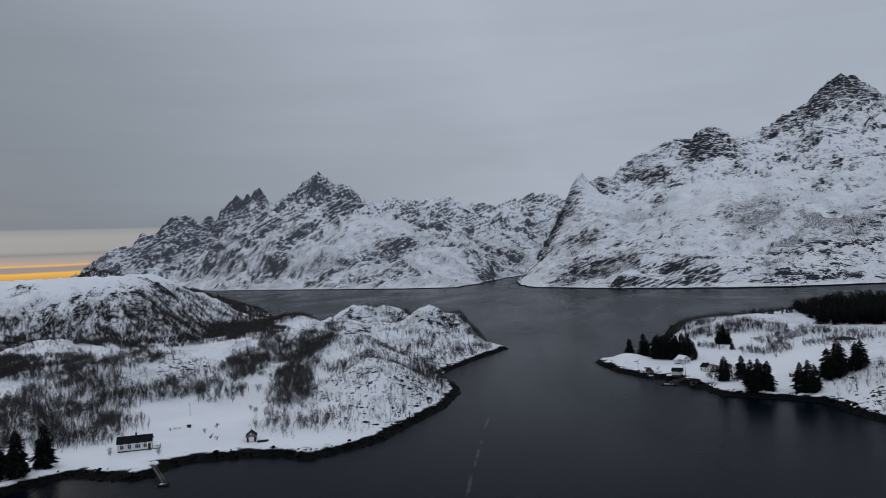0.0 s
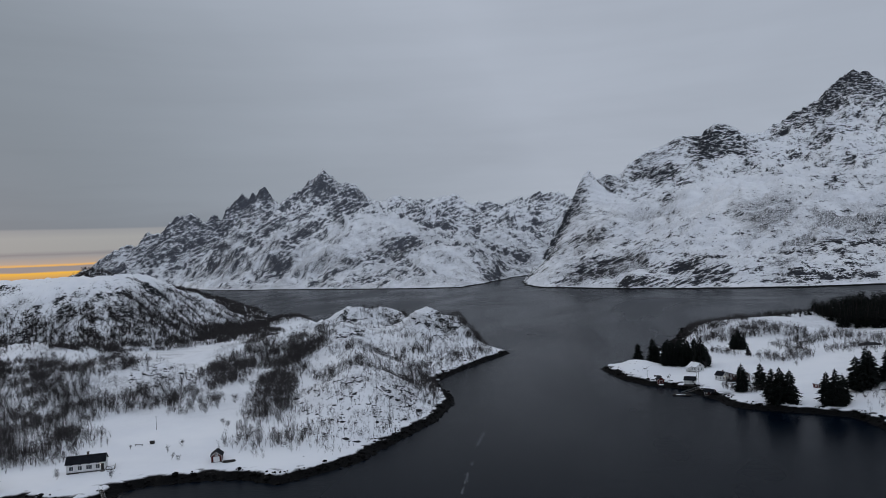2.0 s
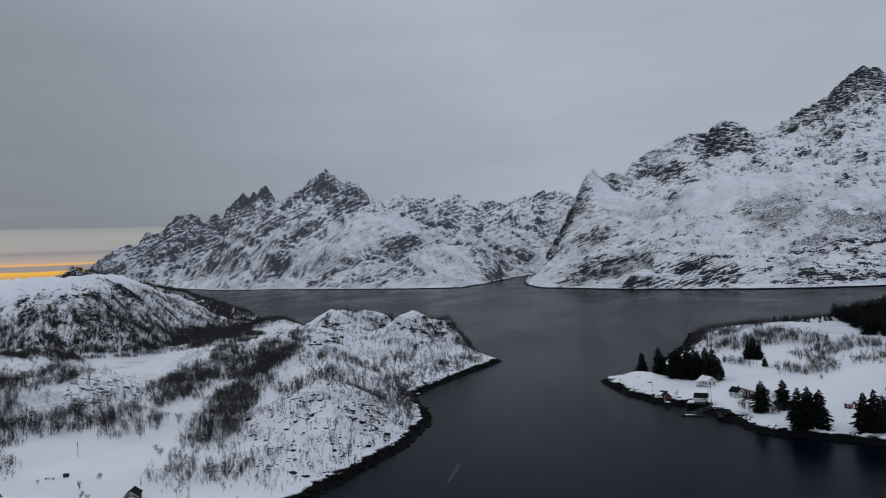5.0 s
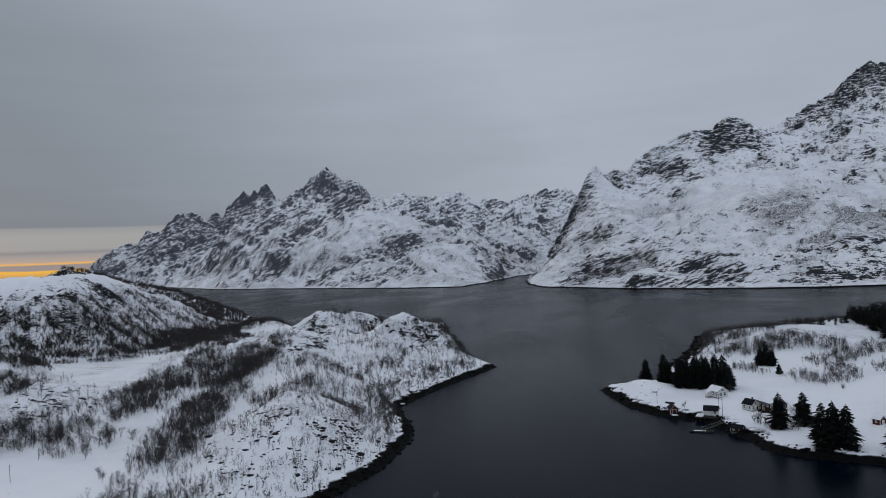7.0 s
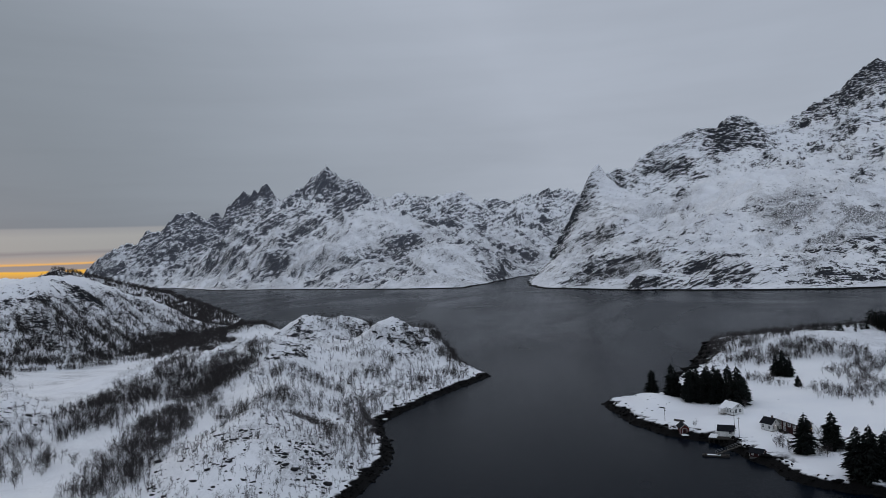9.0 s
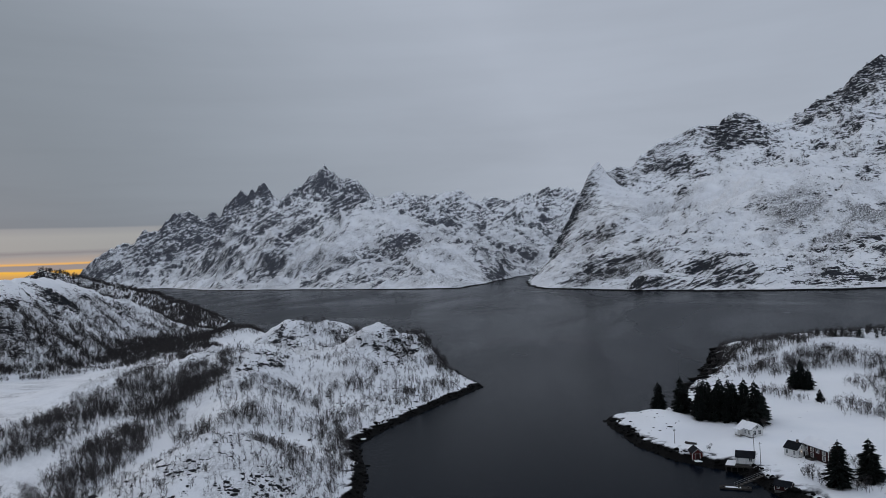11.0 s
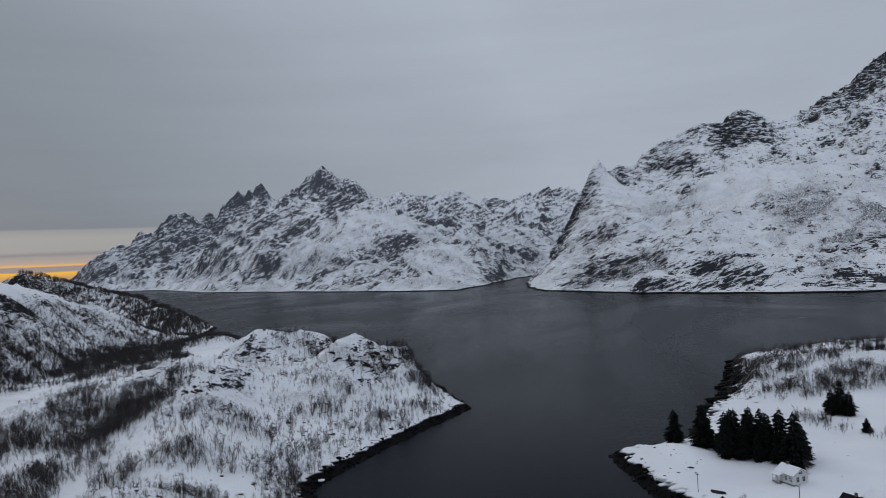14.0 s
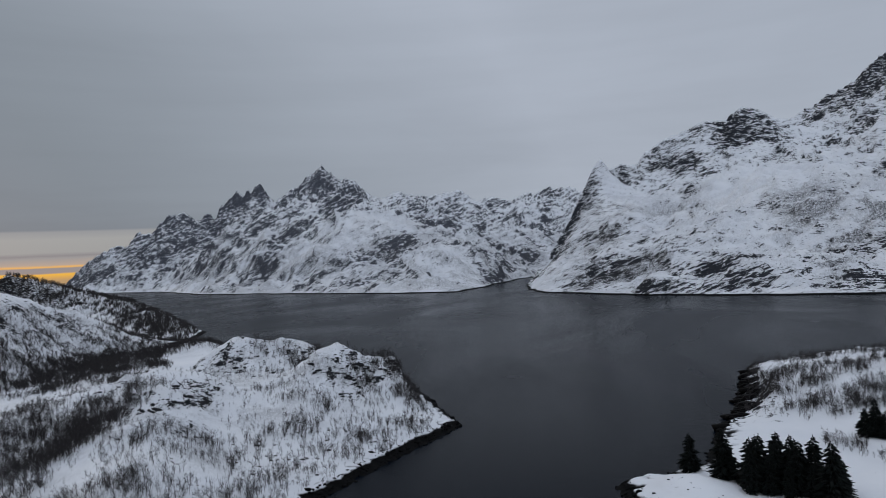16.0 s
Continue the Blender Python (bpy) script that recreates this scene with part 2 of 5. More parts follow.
WEST_COAST = [(-1500, -200), (-420, 60), (-260, 140), (-200, 180), (-183, 195), (-179, 206), (-175, 215), (-164, 215), (-151, 213),
              (-146, 219), (-147, 228), (-142, 235), (-126, 242), (-113, 243), (-102, 239), (-95, 246), (-87, 258), (-80, 288),
              (-73, 325), (-74, 360), (-82, 392), (-96, 418), (-94, 432), (-88, 465), (-80, 500), (-70, 537), (-75, 547),
              (-89, 572), (-104, 604), (-128, 640), (-170, 672), (-230, 712), (-290, 775), (-338, 832), (-366, 848), (-398, 872),
              (-424, 905), (-436, 927), (-472, 1010), (-560, 1105), (-650, 1200), (-800, 1330), (-1100, 1480), (-2100, 1500), (-2600, 600)]
EAST_COAST = [(-7, 459), (1, 429), (11, 407), (23, 400), (31, 394), (38, 373), (48, 349), (62, 342), (75, 337), (84, 331), (90, 310),
              (97, 286), (108, 262), (128, 228), (170, 190), (240, 150), (500, 60), (1200, -100), (1500, 500), (1200, 900), (700, 850),
              (400, 822), (280, 795), (200, 767), (130, 738), (88, 705), (62, 680), (52, 645), (46, 600), (40, 570), (31, 534),
              (25, 516), (23, 500), (20, 485), (14, 476), (4, 470), (-4, 465)]

WEST_HILLS = [(-106, 340, 12, 26, 42, 10), (-120, 366, 4, 18, 20, 0), (-165, 472, 16, 24, 42, 20), (-133, 428, 8, 22, 24, 0),
              (-200, 514, 13, 38, 26, 0), (-133, 559, 15.5, 15, 20, 0), (-207, 612, 24, 29, 19, 0), (-108, 572, 15, 16, 24, 20), (-160, 562, 12, 48, 44, 0),
              (-143, 599, 7, 30, 18, 0), (-125.4, 515, 4, 18.5, 38, 0), (-173, 618, 16, 17, 12, 0), (-208, 548, 5, 26, 22, 0), (-236, 360, 11, 34, 42, -20), (-236, 478, 8, 40, 26, 20),
              (-315, 372, 12, 60, 60, 0), (-360, 445, 14, 50, 50, 0), (-330, 768, 10, 36, 24, -40), (-415, 790, 10, 30, 60, 0)]


WEST_RIDGE = [(-1150, 1260, 50), (-985, 1215, 63), (-935, 1203, 75), (-915, 1200, 80), (-880, 1200, 73), (-854, 1200, 66), (-782, 1180, 52), (-696, 1150, 37), (-622, 1100, 24), (-535, 1010, 14), (-472, 950, 8), (-440, 925, 3)]


WEST_OUTCROPS = [(-404, 644, 0.6, 8, 16), (-394, 582, 0.5, 9, 14), (-379, 558, 0.5, 7, 9), (-398, 615, 0.35, 9, 14), (-453, 546, 0.5, 9, 7), (-429, 547, 0.45, 7, 7), (-471, 519, 0.6, 9, 5), (-450, 526, 0.5, 10, 5), (-420, 730, 0.5, 12, 22), (-190, 587, 0.2, 16, 8), (-122, 549, 0.12, 7, 10), (-205, 597, 0.15, 12, 8), (-167, 490, 0.1, 7, 26), (-214, 344, 0.4, 7, 14), (-88, 330, 0.16, 12, 18), (-108, 565, 0.12, 14, 20), (-131, 549, 0.25, 8, 14), (-126, 560, 0.15, 7, 10), (-158, 480, 0.6, 4, 14), (-163, 497, 0.6, 5, 10), (-171, 512, 0.5, 5, 9), (-910, 1195, 0.8, 90, 60), (-790, 1170, 0.5, 60, 40)]


def west_height(x, y):
    """The western headland: fields by the shore, rocky knolls, and the long high hill behind."""
    wx = x + 5 * fbm(x, y, 28, 3, seed=3.1)
    wy = y + 5 * fbm(x, y, 28, 3, seed=8.4)
    d = inside(wx * 0.35 + x * 0.65, wy * 0.35 + y * 0.65, WEST_COAST) + 1.4
    h = 2.0 + 5.0 * smooth(10, 130, d)
    for cx, cy, a, rx, ry, turn in WEST_HILLS:
        h = h + hill(x, y, cx, cy, a, rx, ry, turn, 1.15)
    edge = x + 0.25 * (y - 640) + 6 * fbm(x, y, 60, 3, seed=1.0)
    big = 56 * smooth(-352, -432, edge) * smooth(900, 655, y) * smooth(500, 585, y)
    far, best = np.zeros(x.shape), np.full(x.shape, 1e9)
    for (ax, ay, az), (bx, by, bz) in zip(WEST_RIDGE, WEST_RIDGE[1:]):
        t = np.clip(((x - ax) * (bx - ax) + (y - ay) * (by - ay)) / ((bx - ax) ** 2 + (by - ay) ** 2), 0, 1)
        q = np.hypot(x - ax - t * (bx - ax), y - ay - t * (by - ay))
        far = np.maximum(far, (az + (bz - az) * t) * np.exp(-(q / 62) ** 1.5))
    h = np.maximum(h + big, far)
    rough = smooth(7, 22, h)
    h = h + rough * (2.0 * fbm(x, y, 34, 5, seed=2.2) + 5.2 * (ridged(x, y, 40, 6, 0.58, seed=5.0) - 0.35) + 2.5 * (ridged(x, y, 15, 4, 0.6, seed=7.4) - 0.35))
    crag = 0.75 * smooth(0.0, 0.4, fbm(x, y, 45, 3, seed=12.1))
    for cx, cy, k, rx, ry in WEST_OUTCROPS:
        crag = crag + hill(x, y, cx, cy, 1.2, rx * 1.3, ry * 1.3)
    h = strata(x, y, h, 3.0, np.clip(crag, 0, 1.1) * rough, (0.12, -0.06), 13.0)
    h = h + 0.25 * fbm(x, y, 9, 4, seed=6.6)
    shore = smooth(0, 5.5, d)
    z = np.maximum(h - 1.5, 0.6) * smooth(4, 19, d) + 2.2 * shore + 1.3 * smooth(0, 2, d) * (1 - smooth(7, 12, d)) * fbm(x, y, 4.5, 4, 0.6, seed=4.0)
    return np.where(d < 0, np.maximum(-4, 0.25 * d), z), d


EAST_HILLS = [(95, 570, 9, 45, 40, 0), (66, 585, 4, 24, 40, 0), (150, 620, 9, 60, 50, 0), (130, 450, 4, 40, 50, 0), (115, 365, 7, 22, 40, 0),
              (140, 320, 9, 30, 50, 0), (10, 449, 4.2, 13, 13, 0), (210, 560, 12, 70, 80, 0), (45, 418, 2, 18, 14, 0), (66, 650, 3, 14, 30, 0)]


def east_height(x, y):
    """The low eastern headland with the holiday houses."""
    d = inside(x + 2.5 * fbm(x, y, 20, 3, seed=1.1), y + 2.5 * fbm(x, y, 20, 3, seed=2.4), EAST_COAST) + 0.5
    h = 1.2 + 1.6 * smooth(8, 60, d)
    for cx, cy, a, rx, ry, turn in EAST_HILLS:
        h = h + hill(x, y, cx, cy, a, rx, ry, turn, 1.1)
    h = h + smooth(5, 12, h) * (1.0 * fbm(x, y, 26, 5, seed=7.2) + 1.4 * (ridged(x, y, 34, 4, seed=3.0) - 0.35))
    h = h + 0.2 * fbm(x, y, 8, 4, seed=0.6)
    shore = smooth(0, 3.8, d)
    z = np.maximum(h - 1.3, 0.5) * smooth(3, 14, d) + 1.9 * shore + 1.2 * smooth(0, 2, d) * (1 - smooth(5, 9, d)) * fbm(x, y, 4.5, 4, 0.6, seed=9.0)
    return np.where(d < 0, np.maximum(-4, 0.25 * d), z), d

MAIN_RIDGE = [(-2800, 3510, 40), (-2640, 3553, 178), (-2536, 3579, 235), (-2457, 3601, 225), (-2406, 3614, 306), (-2358, 3628, 285), (-2321, 3639, 300), (-2264, 3654, 399),
              (-2189, 3677, 423), (-2115, 3692, 380), (-2066, 3698, 444), (-2024, 3712, 350), (-1993, 3719, 444), (-1959, 3726, 467), (-1934, 3731, 502), (-1908, 3733, 514), (-1882, 3734, 498),
              (-1853, 3735, 509), (-1823, 3734, 492), (-1781, 3732, 542), (-1758, 3738, 512), (-1736, 3743, 486), (-1703, 3748, 478), (-1670, 3755, 492), (-1625, 3767, 526), (-1603, 3773, 485), (-1567, 3780, 496),
              (-1525, 3786, 548), (-1494, 3791, 578), (-1466, 3796, 600), (-1434, 3800, 562), (-1399, 3804, 517), (-1369, 3808, 506), (-1344, 3811, 524), (-1315, 3816, 512), (-1292, 3820, 480), (-1267, 3804, 430), (-1228, 3770, 422), (-1180, 3735, 419), (-1123, 3700, 412), (-1079, 3685, 420), (-1045, 3680, 426), (-1007, 3680, 403)]
PEAK_RIDGE = [(-1545, 3784, 0), (-1512, 3788, 0), (-1465, 3796, 0), (-1421, 3801, 0), (-1362, 3809, 0), (-1318, 3815, 0)]
TOWER_RIDGE = [(-2000, 3720, 0), (-1926, 3732, 0), (-1854, 3735, 0), (-1779, 3732, 0)]
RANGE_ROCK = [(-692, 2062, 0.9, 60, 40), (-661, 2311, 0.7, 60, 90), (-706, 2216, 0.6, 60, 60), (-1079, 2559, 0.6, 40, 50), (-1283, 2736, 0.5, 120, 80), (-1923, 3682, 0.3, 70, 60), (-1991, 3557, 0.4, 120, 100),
              (-2143, 3535, 0.3, 120, 100), (-924, 2649, 0.5, 90, 40), (-716, 3463, 0.5, 50, 150), (-424, 2615, 0.6, 60, 100), (-375, 3180, 0.6, 50, 200), (-1078, 2381, 0.4, 80, 60), (-334, 2255, 0.6, 20, 60),
              (-880, 2399, -0.3, 120, 120), (-1330, 2584, -0.25, 150, 100), (-672, 2500, -0.25, 60, 90), (-1064, 2663, -0.2, 100, 50), (-1499, 2767, -0.2, 120, 100)]
FRONT_RIDGE = [(-1500, 3050, 330), (-1335, 2900, 306), (-1143, 2800, 311), (-964, 2700, 326), (-821, 2600, 278), (-691, 2500, 196), (-549, 2400, 149), (-418, 2300, 120), (-340, 2330, 60)]
BACK_RIDGE = [(-962, 3600, 387), (-916, 3600, 378), (-865, 3600, 375), (-808, 3600, 379), (-768, 3600, 388), (-731, 3600, 393), (-699, 3590, 374), (-664, 3570, 327), (-610, 3540, 257), (-520, 3500, 240), (-400, 3400, 140)]
FAR_RIDGE = [(-760, 4050, 370), (-638, 4100, 388), (-544, 4100, 369), (-479, 4100, 403), (-420, 4110, 395), (-354, 4100, 426), (-300, 4100, 408), (-247, 4100, 410), (-187, 4100, 384), (-60, 4100, 420), (100, 4120, 400)]
RANGE_COAST = [(-3300, 3900), (-2850, 3420), (-2380, 3266), (-1900, 3000), (-1716, 2808), (-1340, 2395), (-1000, 2190), (-700, 1975), (-515, 1845), (-350, 1775), (-322, 1990), (-325, 2170),
               (-300, 2600), (-275, 3000), (-150, 3300), (200, 3400), (700, 3700), (700, 4600), (-3300, 4600)]
EAST_RIDGE = [(-228, 2040, 4), (-177, 2084, 64), (-122, 2131, 155), (-87, 2165, 231), (-59, 2192, 296), (-44, 2208, 312), (-33, 2223, 284), (7, 2262, 296), (45, 2291, 296),
              (68, 2306, 328), (121, 2328, 363), (184, 2343, 388), (237, 2351, 405), (289, 2359, 415), (315, 2365, 435), (375, 2399, 439), (413, 2478, 411), (483, 2582, 430),
              (516, 2605, 449), (585, 2621, 481), (654, 2630, 525), (720, 2640, 539), (739, 2642, 590), (796, 2650, 621), (841, 2650, 607), (871, 2650, 584), (884, 2648, 551),
              (940, 2640, 540), (1250, 2600, 430), (1700, 2500, 380)]
FACE_ROCK = [(-159, 2096, 0.55, 22, 60), (-125, 2117, 0.4, 22, 50), (-70, 2179, 0.25, 18, 60), (149, 1487, 0.8, 40, 50), (161, 1370, 0.5, 60, 26), (20, 1392, 0.6, 14, 26), (52, 1410, -0.3, 24, 20), (410, 1458, 1.0, 70, 30),
             (294, 2283, 0.9, 35, 60), (363, 2329, 0.5, 40, 60), (386, 2148, 0.5, 30, 70), (-60, 1600, 0.35, 60, 40), (331, 1317, 0.45, 40, 20), (790, 2570, 0.45, 150, 130), (640, 2560, 0.35, 60, 90),
             (233, 1964, -0.3, 110, 130), (425, 2129, -0.7, 22, 90), (334, 2174, -0.25, 40, 50), (-35, 2215, -0.35, 40, 60), (60, 1640, 0.2, 130, 130), (300, 1330, 0.12, 130, 60), (60, 1480, 0.12, 120, 70), (300, 1900, -0.12, 200, 200)]
FACE_SCRUB = [(-67, 1655, 1.0, 45, 90), (-41, 1920, 0.7, 60, 80), (31, 1608, 0.9, 60, 60), (330, 1696, 0.9, 50, 110), (283, 1413, 1.0, 26, 70), (354, 1537, 1.0, 60, 50), (412, 1573, 0.8, 70, 60), (471, 1604, 0.7, 90, 80), (97, 1969, 0.5, 60, 60)]
FACE_COAST = [(-232, 2030), (-218, 1960), (-190, 1760), (-152, 1607), (-75, 1515), (-10, 1440), (33, 1380), (60, 1385), (100, 1335), (120, 1322), (207, 1270), (284, 1240), (416, 1238), (700, 1260), (1200, 1200), (1900, 1200), (1900, 3300),
              (-150, 3300), (-215, 2700), (-230, 2200)]


def along(x, y, ridge, d, power):
    """Height under a crest line: nothing at the coast, all of it at the crest. Also the distance to the crest."""
    best, near = np.zeros(x.shape), np.full(x.shape, 1e9)
    for (ax, ay, az), (bx, by, bz) in zip(ridge, ridge[1:]):
        dx, dy = bx - ax, by - ay
        t = np.clip(((x - ax) * dx + (y - ay) * dy) / (dx * dx + dy * dy), 0, 1)
        r = np.hypot(x - ax - t * dx, y - ay - t * dy)
        best = np.maximum(best, (az + (bz - az) * t) * (d / (d + r + 1e-6)) ** power)
        near = np.minimum(near, r)
    return best, near


def gullies(x, y, across, down, turn, seed):
    """Ribs and gullies that run down the slope: 1 on a rib, 0 in a gully."""
    c, q = math.cos(radians(turn)), math.sin(radians(turn))
    u, v = x * c + y * q, -x * q + y * c
    u = u + 0.35 * across * fbm(x, y, across * 2.2, 4, seed=seed + 2)
    return ridged(u, v * across / down, across, 5, 0.55, seed=seed)


def range_height(x, y):
    wx, wy = x + 45 * fbm(x, y, 260, 4, seed=1.3), y + 45 * fbm(x, y, 260, 4, seed=5.9)
    d = inside(x + 14 * fbm(x, y, 90, 3, seed=2.0), y + 14 * fbm(x, y, 90, 3, seed=3.0), RANGE_COAST)
    dd = np.maximum(d, 0)
    h, near = np.zeros(x.shape), np.full(x.shape, 1e9)
    for ridge, power in ((MAIN_RIDGE, 1.5), (FRONT_RIDGE, 1.0), (BACK_RIDGE, 1.5), (FAR_RIDGE, 1.6)):
        soft = smooth(20, 260, np.min([np.hypot(x - px, y - py) for px, py, _ in ridge], axis=0))
        a, r = along(x + (wx - x) * soft, y + (wy - y) * soft, ridge, dd, power)
        h, near = np.maximum(h, a), np.minimum(near, r)
    calm = 1 - 0.86 * np.exp(-(near / 110) ** 2)
    body = smooth(0, 160, dd)
    low = smooth(-500, -900, x)
    h = h * (1 - low * smooth(170, 40, dd) * 0.75)
    h = h + low * smooth(6, 40, dd) * smooth(230, 90, dd) * (24 * ridged(x, y, 130, 4, 0.5, seed=2.7) - 2)
    h = h + body * calm * (70 * (ridged(wx, wy, 340, 7, seed=4.4) - 0.36) + 22 * (ridged(wx + 0.5 * wy, wy, 120, 5, 0.6, seed=6.1) - 0.35) + 16 * fbm(x, y, 90, 5, seed=7.7))
    h = h + smooth(4, 60, dd) * (11 * (ridged(x, y, 46, 5, 0.6, seed=9.1) - 0.35) + 9 * fbm(x, y, 22, 3, seed=1.9))
    crest = np.exp(-((near / 60) ** 2))
    h = h - crest * 9 * (1 - ridged(x, y, 74, 4, 0.6, seed=8.8)) * smooth(-700, -1250, x) * smooth(120, 300, h)
    high = smooth(60, 330, h)
    h = h + body * (0.35 + 0.65 * calm) * (10 + 34 * high) * (gullies(x, y, 150, 520, 22, 3.0) - 0.42) + body * (4 + 10 * high) * (gullies(x, y, 48, 150, 8, 6.0) - 0.42)
    cliff = np.minimum(along(wx * 0.5 + x * 0.5, wy * 0.5 + y * 0.5, PEAK_RIDGE, dd, 0.0)[1], along(x, y, TOWER_RIDGE, dd, 0.0)[1] + 48)
    h = h - 55 * smooth(15, 95, cliff) * np.exp(-((np.maximum(cliff - 95, 0) / 170) ** 2)) * smooth(3900, 3780, y)
    h = strata(x, y, h, 26.0, (0.35 + 0.6 * high) * smooth(-0.25, 0.25, fbm(x, y, 300, 3, seed=14.0)) * body, (-0.45, 0.1), 15.0)
    h = h + body * (0.4 + 0.6 * high) * 7 * (ridged(x + 0.6 * y, y, 26, 3, 0.6, seed=16.0) - 0.35)
    z = np.maximum(h, 2.5) * smooth(0, 25, dd) + 1.5 * smooth(0, 6, dd)
    bare = (0.12 * smooth(110, 60, cliff) + 0.10 * high * smooth(-1250, -1700, x) + 0.20 * np.exp(-((near / 200) ** 2)) * smooth(-900, -1500, x) + 0.40 * smooth(0.40, 0.62, ridged(wx, wy, 260, 4, seed=3.3))
            - 0.22 - 0.08 * low * smooth(260, 60, dd) + 0.15 * smooth(45, 8, h) + patches(x, y, RANGE_ROCK))
    return np.where(d < 0, np.maximum(-8, 0.3 * d), z), bare


def face_height(x, y):
    wx, wy = x + 40 * fbm(x, y, 220, 4, seed=6.3), y + 40 * fbm(x, y, 220, 4, seed=2.9)
    d = inside(x + 9 * fbm(x, y, 60, 3, seed=4.0), y + 9 * fbm(x, y, 60, 3, seed=5.0), FACE_COAST)
    dd = np.maximum(d, 0)
    soft = smooth(20, 240, np.min([np.hypot(x - px, y - py) for px, py, _ in EAST_RIDGE], axis=0))
    h, near = along(x + (wx - x) * soft, y + (wy - y) * soft, EAST_RIDGE, dd, 1.3)
    calm = 1 - 0.88 * np.exp(-(near / 120) ** 2)
    body = smooth(0, 140, dd)
    h = h + body * calm * (40 * (ridged(wx, wy, 320, 7, 0.55, seed=2.4) - 0.36) + 12 * fbm(x, y, 110, 5, 0.6, seed=3.7))
    h = h + hill(x, y, 48, 1412, 26, 44, 30, 10) + hill(x, y, 160, 1395, 16, 50, 34, 0)
    h = h + smooth(4, 50, dd) * (0.35 + 0.65 * calm) * (8 * (ridged(x, y, 40, 5, 0.6, seed=8.1) - 0.35) + 7 * fbm(x, y, 20, 4, seed=0.9))
    h = h - np.exp(-((near / 45) ** 2)) * 7 * (1 - ridged(x, y, 60, 4, 0.5, seed=5.8)) * smooth(100, 250, h) * smooth(0, 160, x)
    high = smooth(90, 330, h)
    h = h + body * (0.1 + 0.9 * calm) * (8 + 20 * high) * (gullies(x, y, 130, 480, -12, 4.0) - 0.42) + body * (3 + 7 * high) * (gullies(x, y, 40, 110, -20, 9.0) - 0.42)
    h = strata(x + 30 * fbm(x, y, 70, 3, seed=18.0), y, h + 22 * fbm(x, y, 120, 3, seed=19.0), 17.0, (0.15 + 0.45 * high) * smooth(-0.05, 0.35, fbm(x, y, 80, 4, seed=11.0)) * body, (0.16, 0.05), 17.0) - 22 * fbm(x, y, 120, 3, seed=19.0)
    z = np.maximum(h, 2.5) * smooth(0, 18, dd) + 1.5 * smooth(0, 5, dd)
    bare = 0.16 * np.exp(-((near / 170) ** 2)) * smooth(-20, 120, x) + 0.30 * smooth(0.42, 0.65, ridged(wx, wy, 240, 4, seed=1.3)) - 0.24 + 0.2 * smooth(60, 10, z) + patches(x, y, FACE_ROCK)
    return np.where(d < 0, np.maximum(-8, 0.3 * d), z), bare


# ---------------------------------------------------------------- building helpers
def mesh_from(name, verts, faces, mats, smooth_shade=False, which=None):
    """A mesh out of arrays: verts (n, 3), faces (m, 3 or 4)."""
    verts, faces = np.asarray(verts, np.float32), np.asarray(faces, np.int32)
    me = bpy.data.meshes.new(name)
    k = faces.shape[1]
    me.vertices.add(len(verts))
    me.vertices.foreach_set("co", verts.ravel())
    me.loops.add(faces.size)
    me.loops.foreach_set("vertex_index", faces.ravel())
    me.polygons.add(len(faces))
    me.polygons.foreach_set("loop_start", np.arange(0, faces.size, k, dtype=np.int32))
    me.polygons.foreach_set("loop_total", np.full(len(faces), k, np.int32))
    for m in mats:
        me.materials.append(m)
    if which is not None:
        me.polygons.foreach_set("material_index", np.asarray(which, np.int32))
    if smooth_shade:
        me.polygons.foreach_set("use_smooth", np.ones(len(faces), bool))
    me.update(calc_edges=True)
    me.validate()
    return me


def spread(a, b, fine, lo, hi, most):
    """Grid lines from a to b: fine steps between lo and hi, wider and wider outside."""
    xs = list(np.arange(lo, hi + fine * 0.5, fine))
    s = fine
    while xs[-1] < b:
        s = min(s * 1.05, most)
        xs.append(xs[-1] + s)
    s = fine
    while xs[0] > a:
        s = min(s * 1.05, most)
        xs.insert(0, xs[0] - s)
    return np.array(xs)


def land(name, label, xs, ys, height, mat, open_rock=None, behind=None):
    x, y = np.meshgrid(xs, ys)
    z, bare = height(x, y)
    nx, ny = len(xs), len(ys)
    i = (np.arange(ny - 1)[:, None] * nx + np.arange(nx - 1)[None]).ravel()
    quads = np.stack([i, i + 1, i + nx + 1, i + nx], 1)
    zf = z.ravel()
    quads = quads[zf[quads].max(1) > -3.5]
    if behind:
        quads = quads[~behind(x.ravel()[quads[:, 0]], y.ravel()[quads[:, 0]])]
    used, quads = np.unique(quads, return_inverse=True)
    verts = np.stack([x.ravel(), y.ravel(), zf], 1)[used]
    ob = new(name, mesh_from(name, verts, quads.reshape(-1, 4), [mat], True))
    if open_rock:
        bare, heath = open_rock(x, y, z, bare)
        ob.data.attributes.new("heath", "FLOAT", "POINT").data.foreach_set("value", heath.ravel()[used].astype(np.float32))
        ob.data.attributes.new("bare", "FLOAT", "POINT").data.foreach_set("value", bare.ravel()[used].astype(np.float32))
    return tagged(ob, label, "ground", kind="structure")


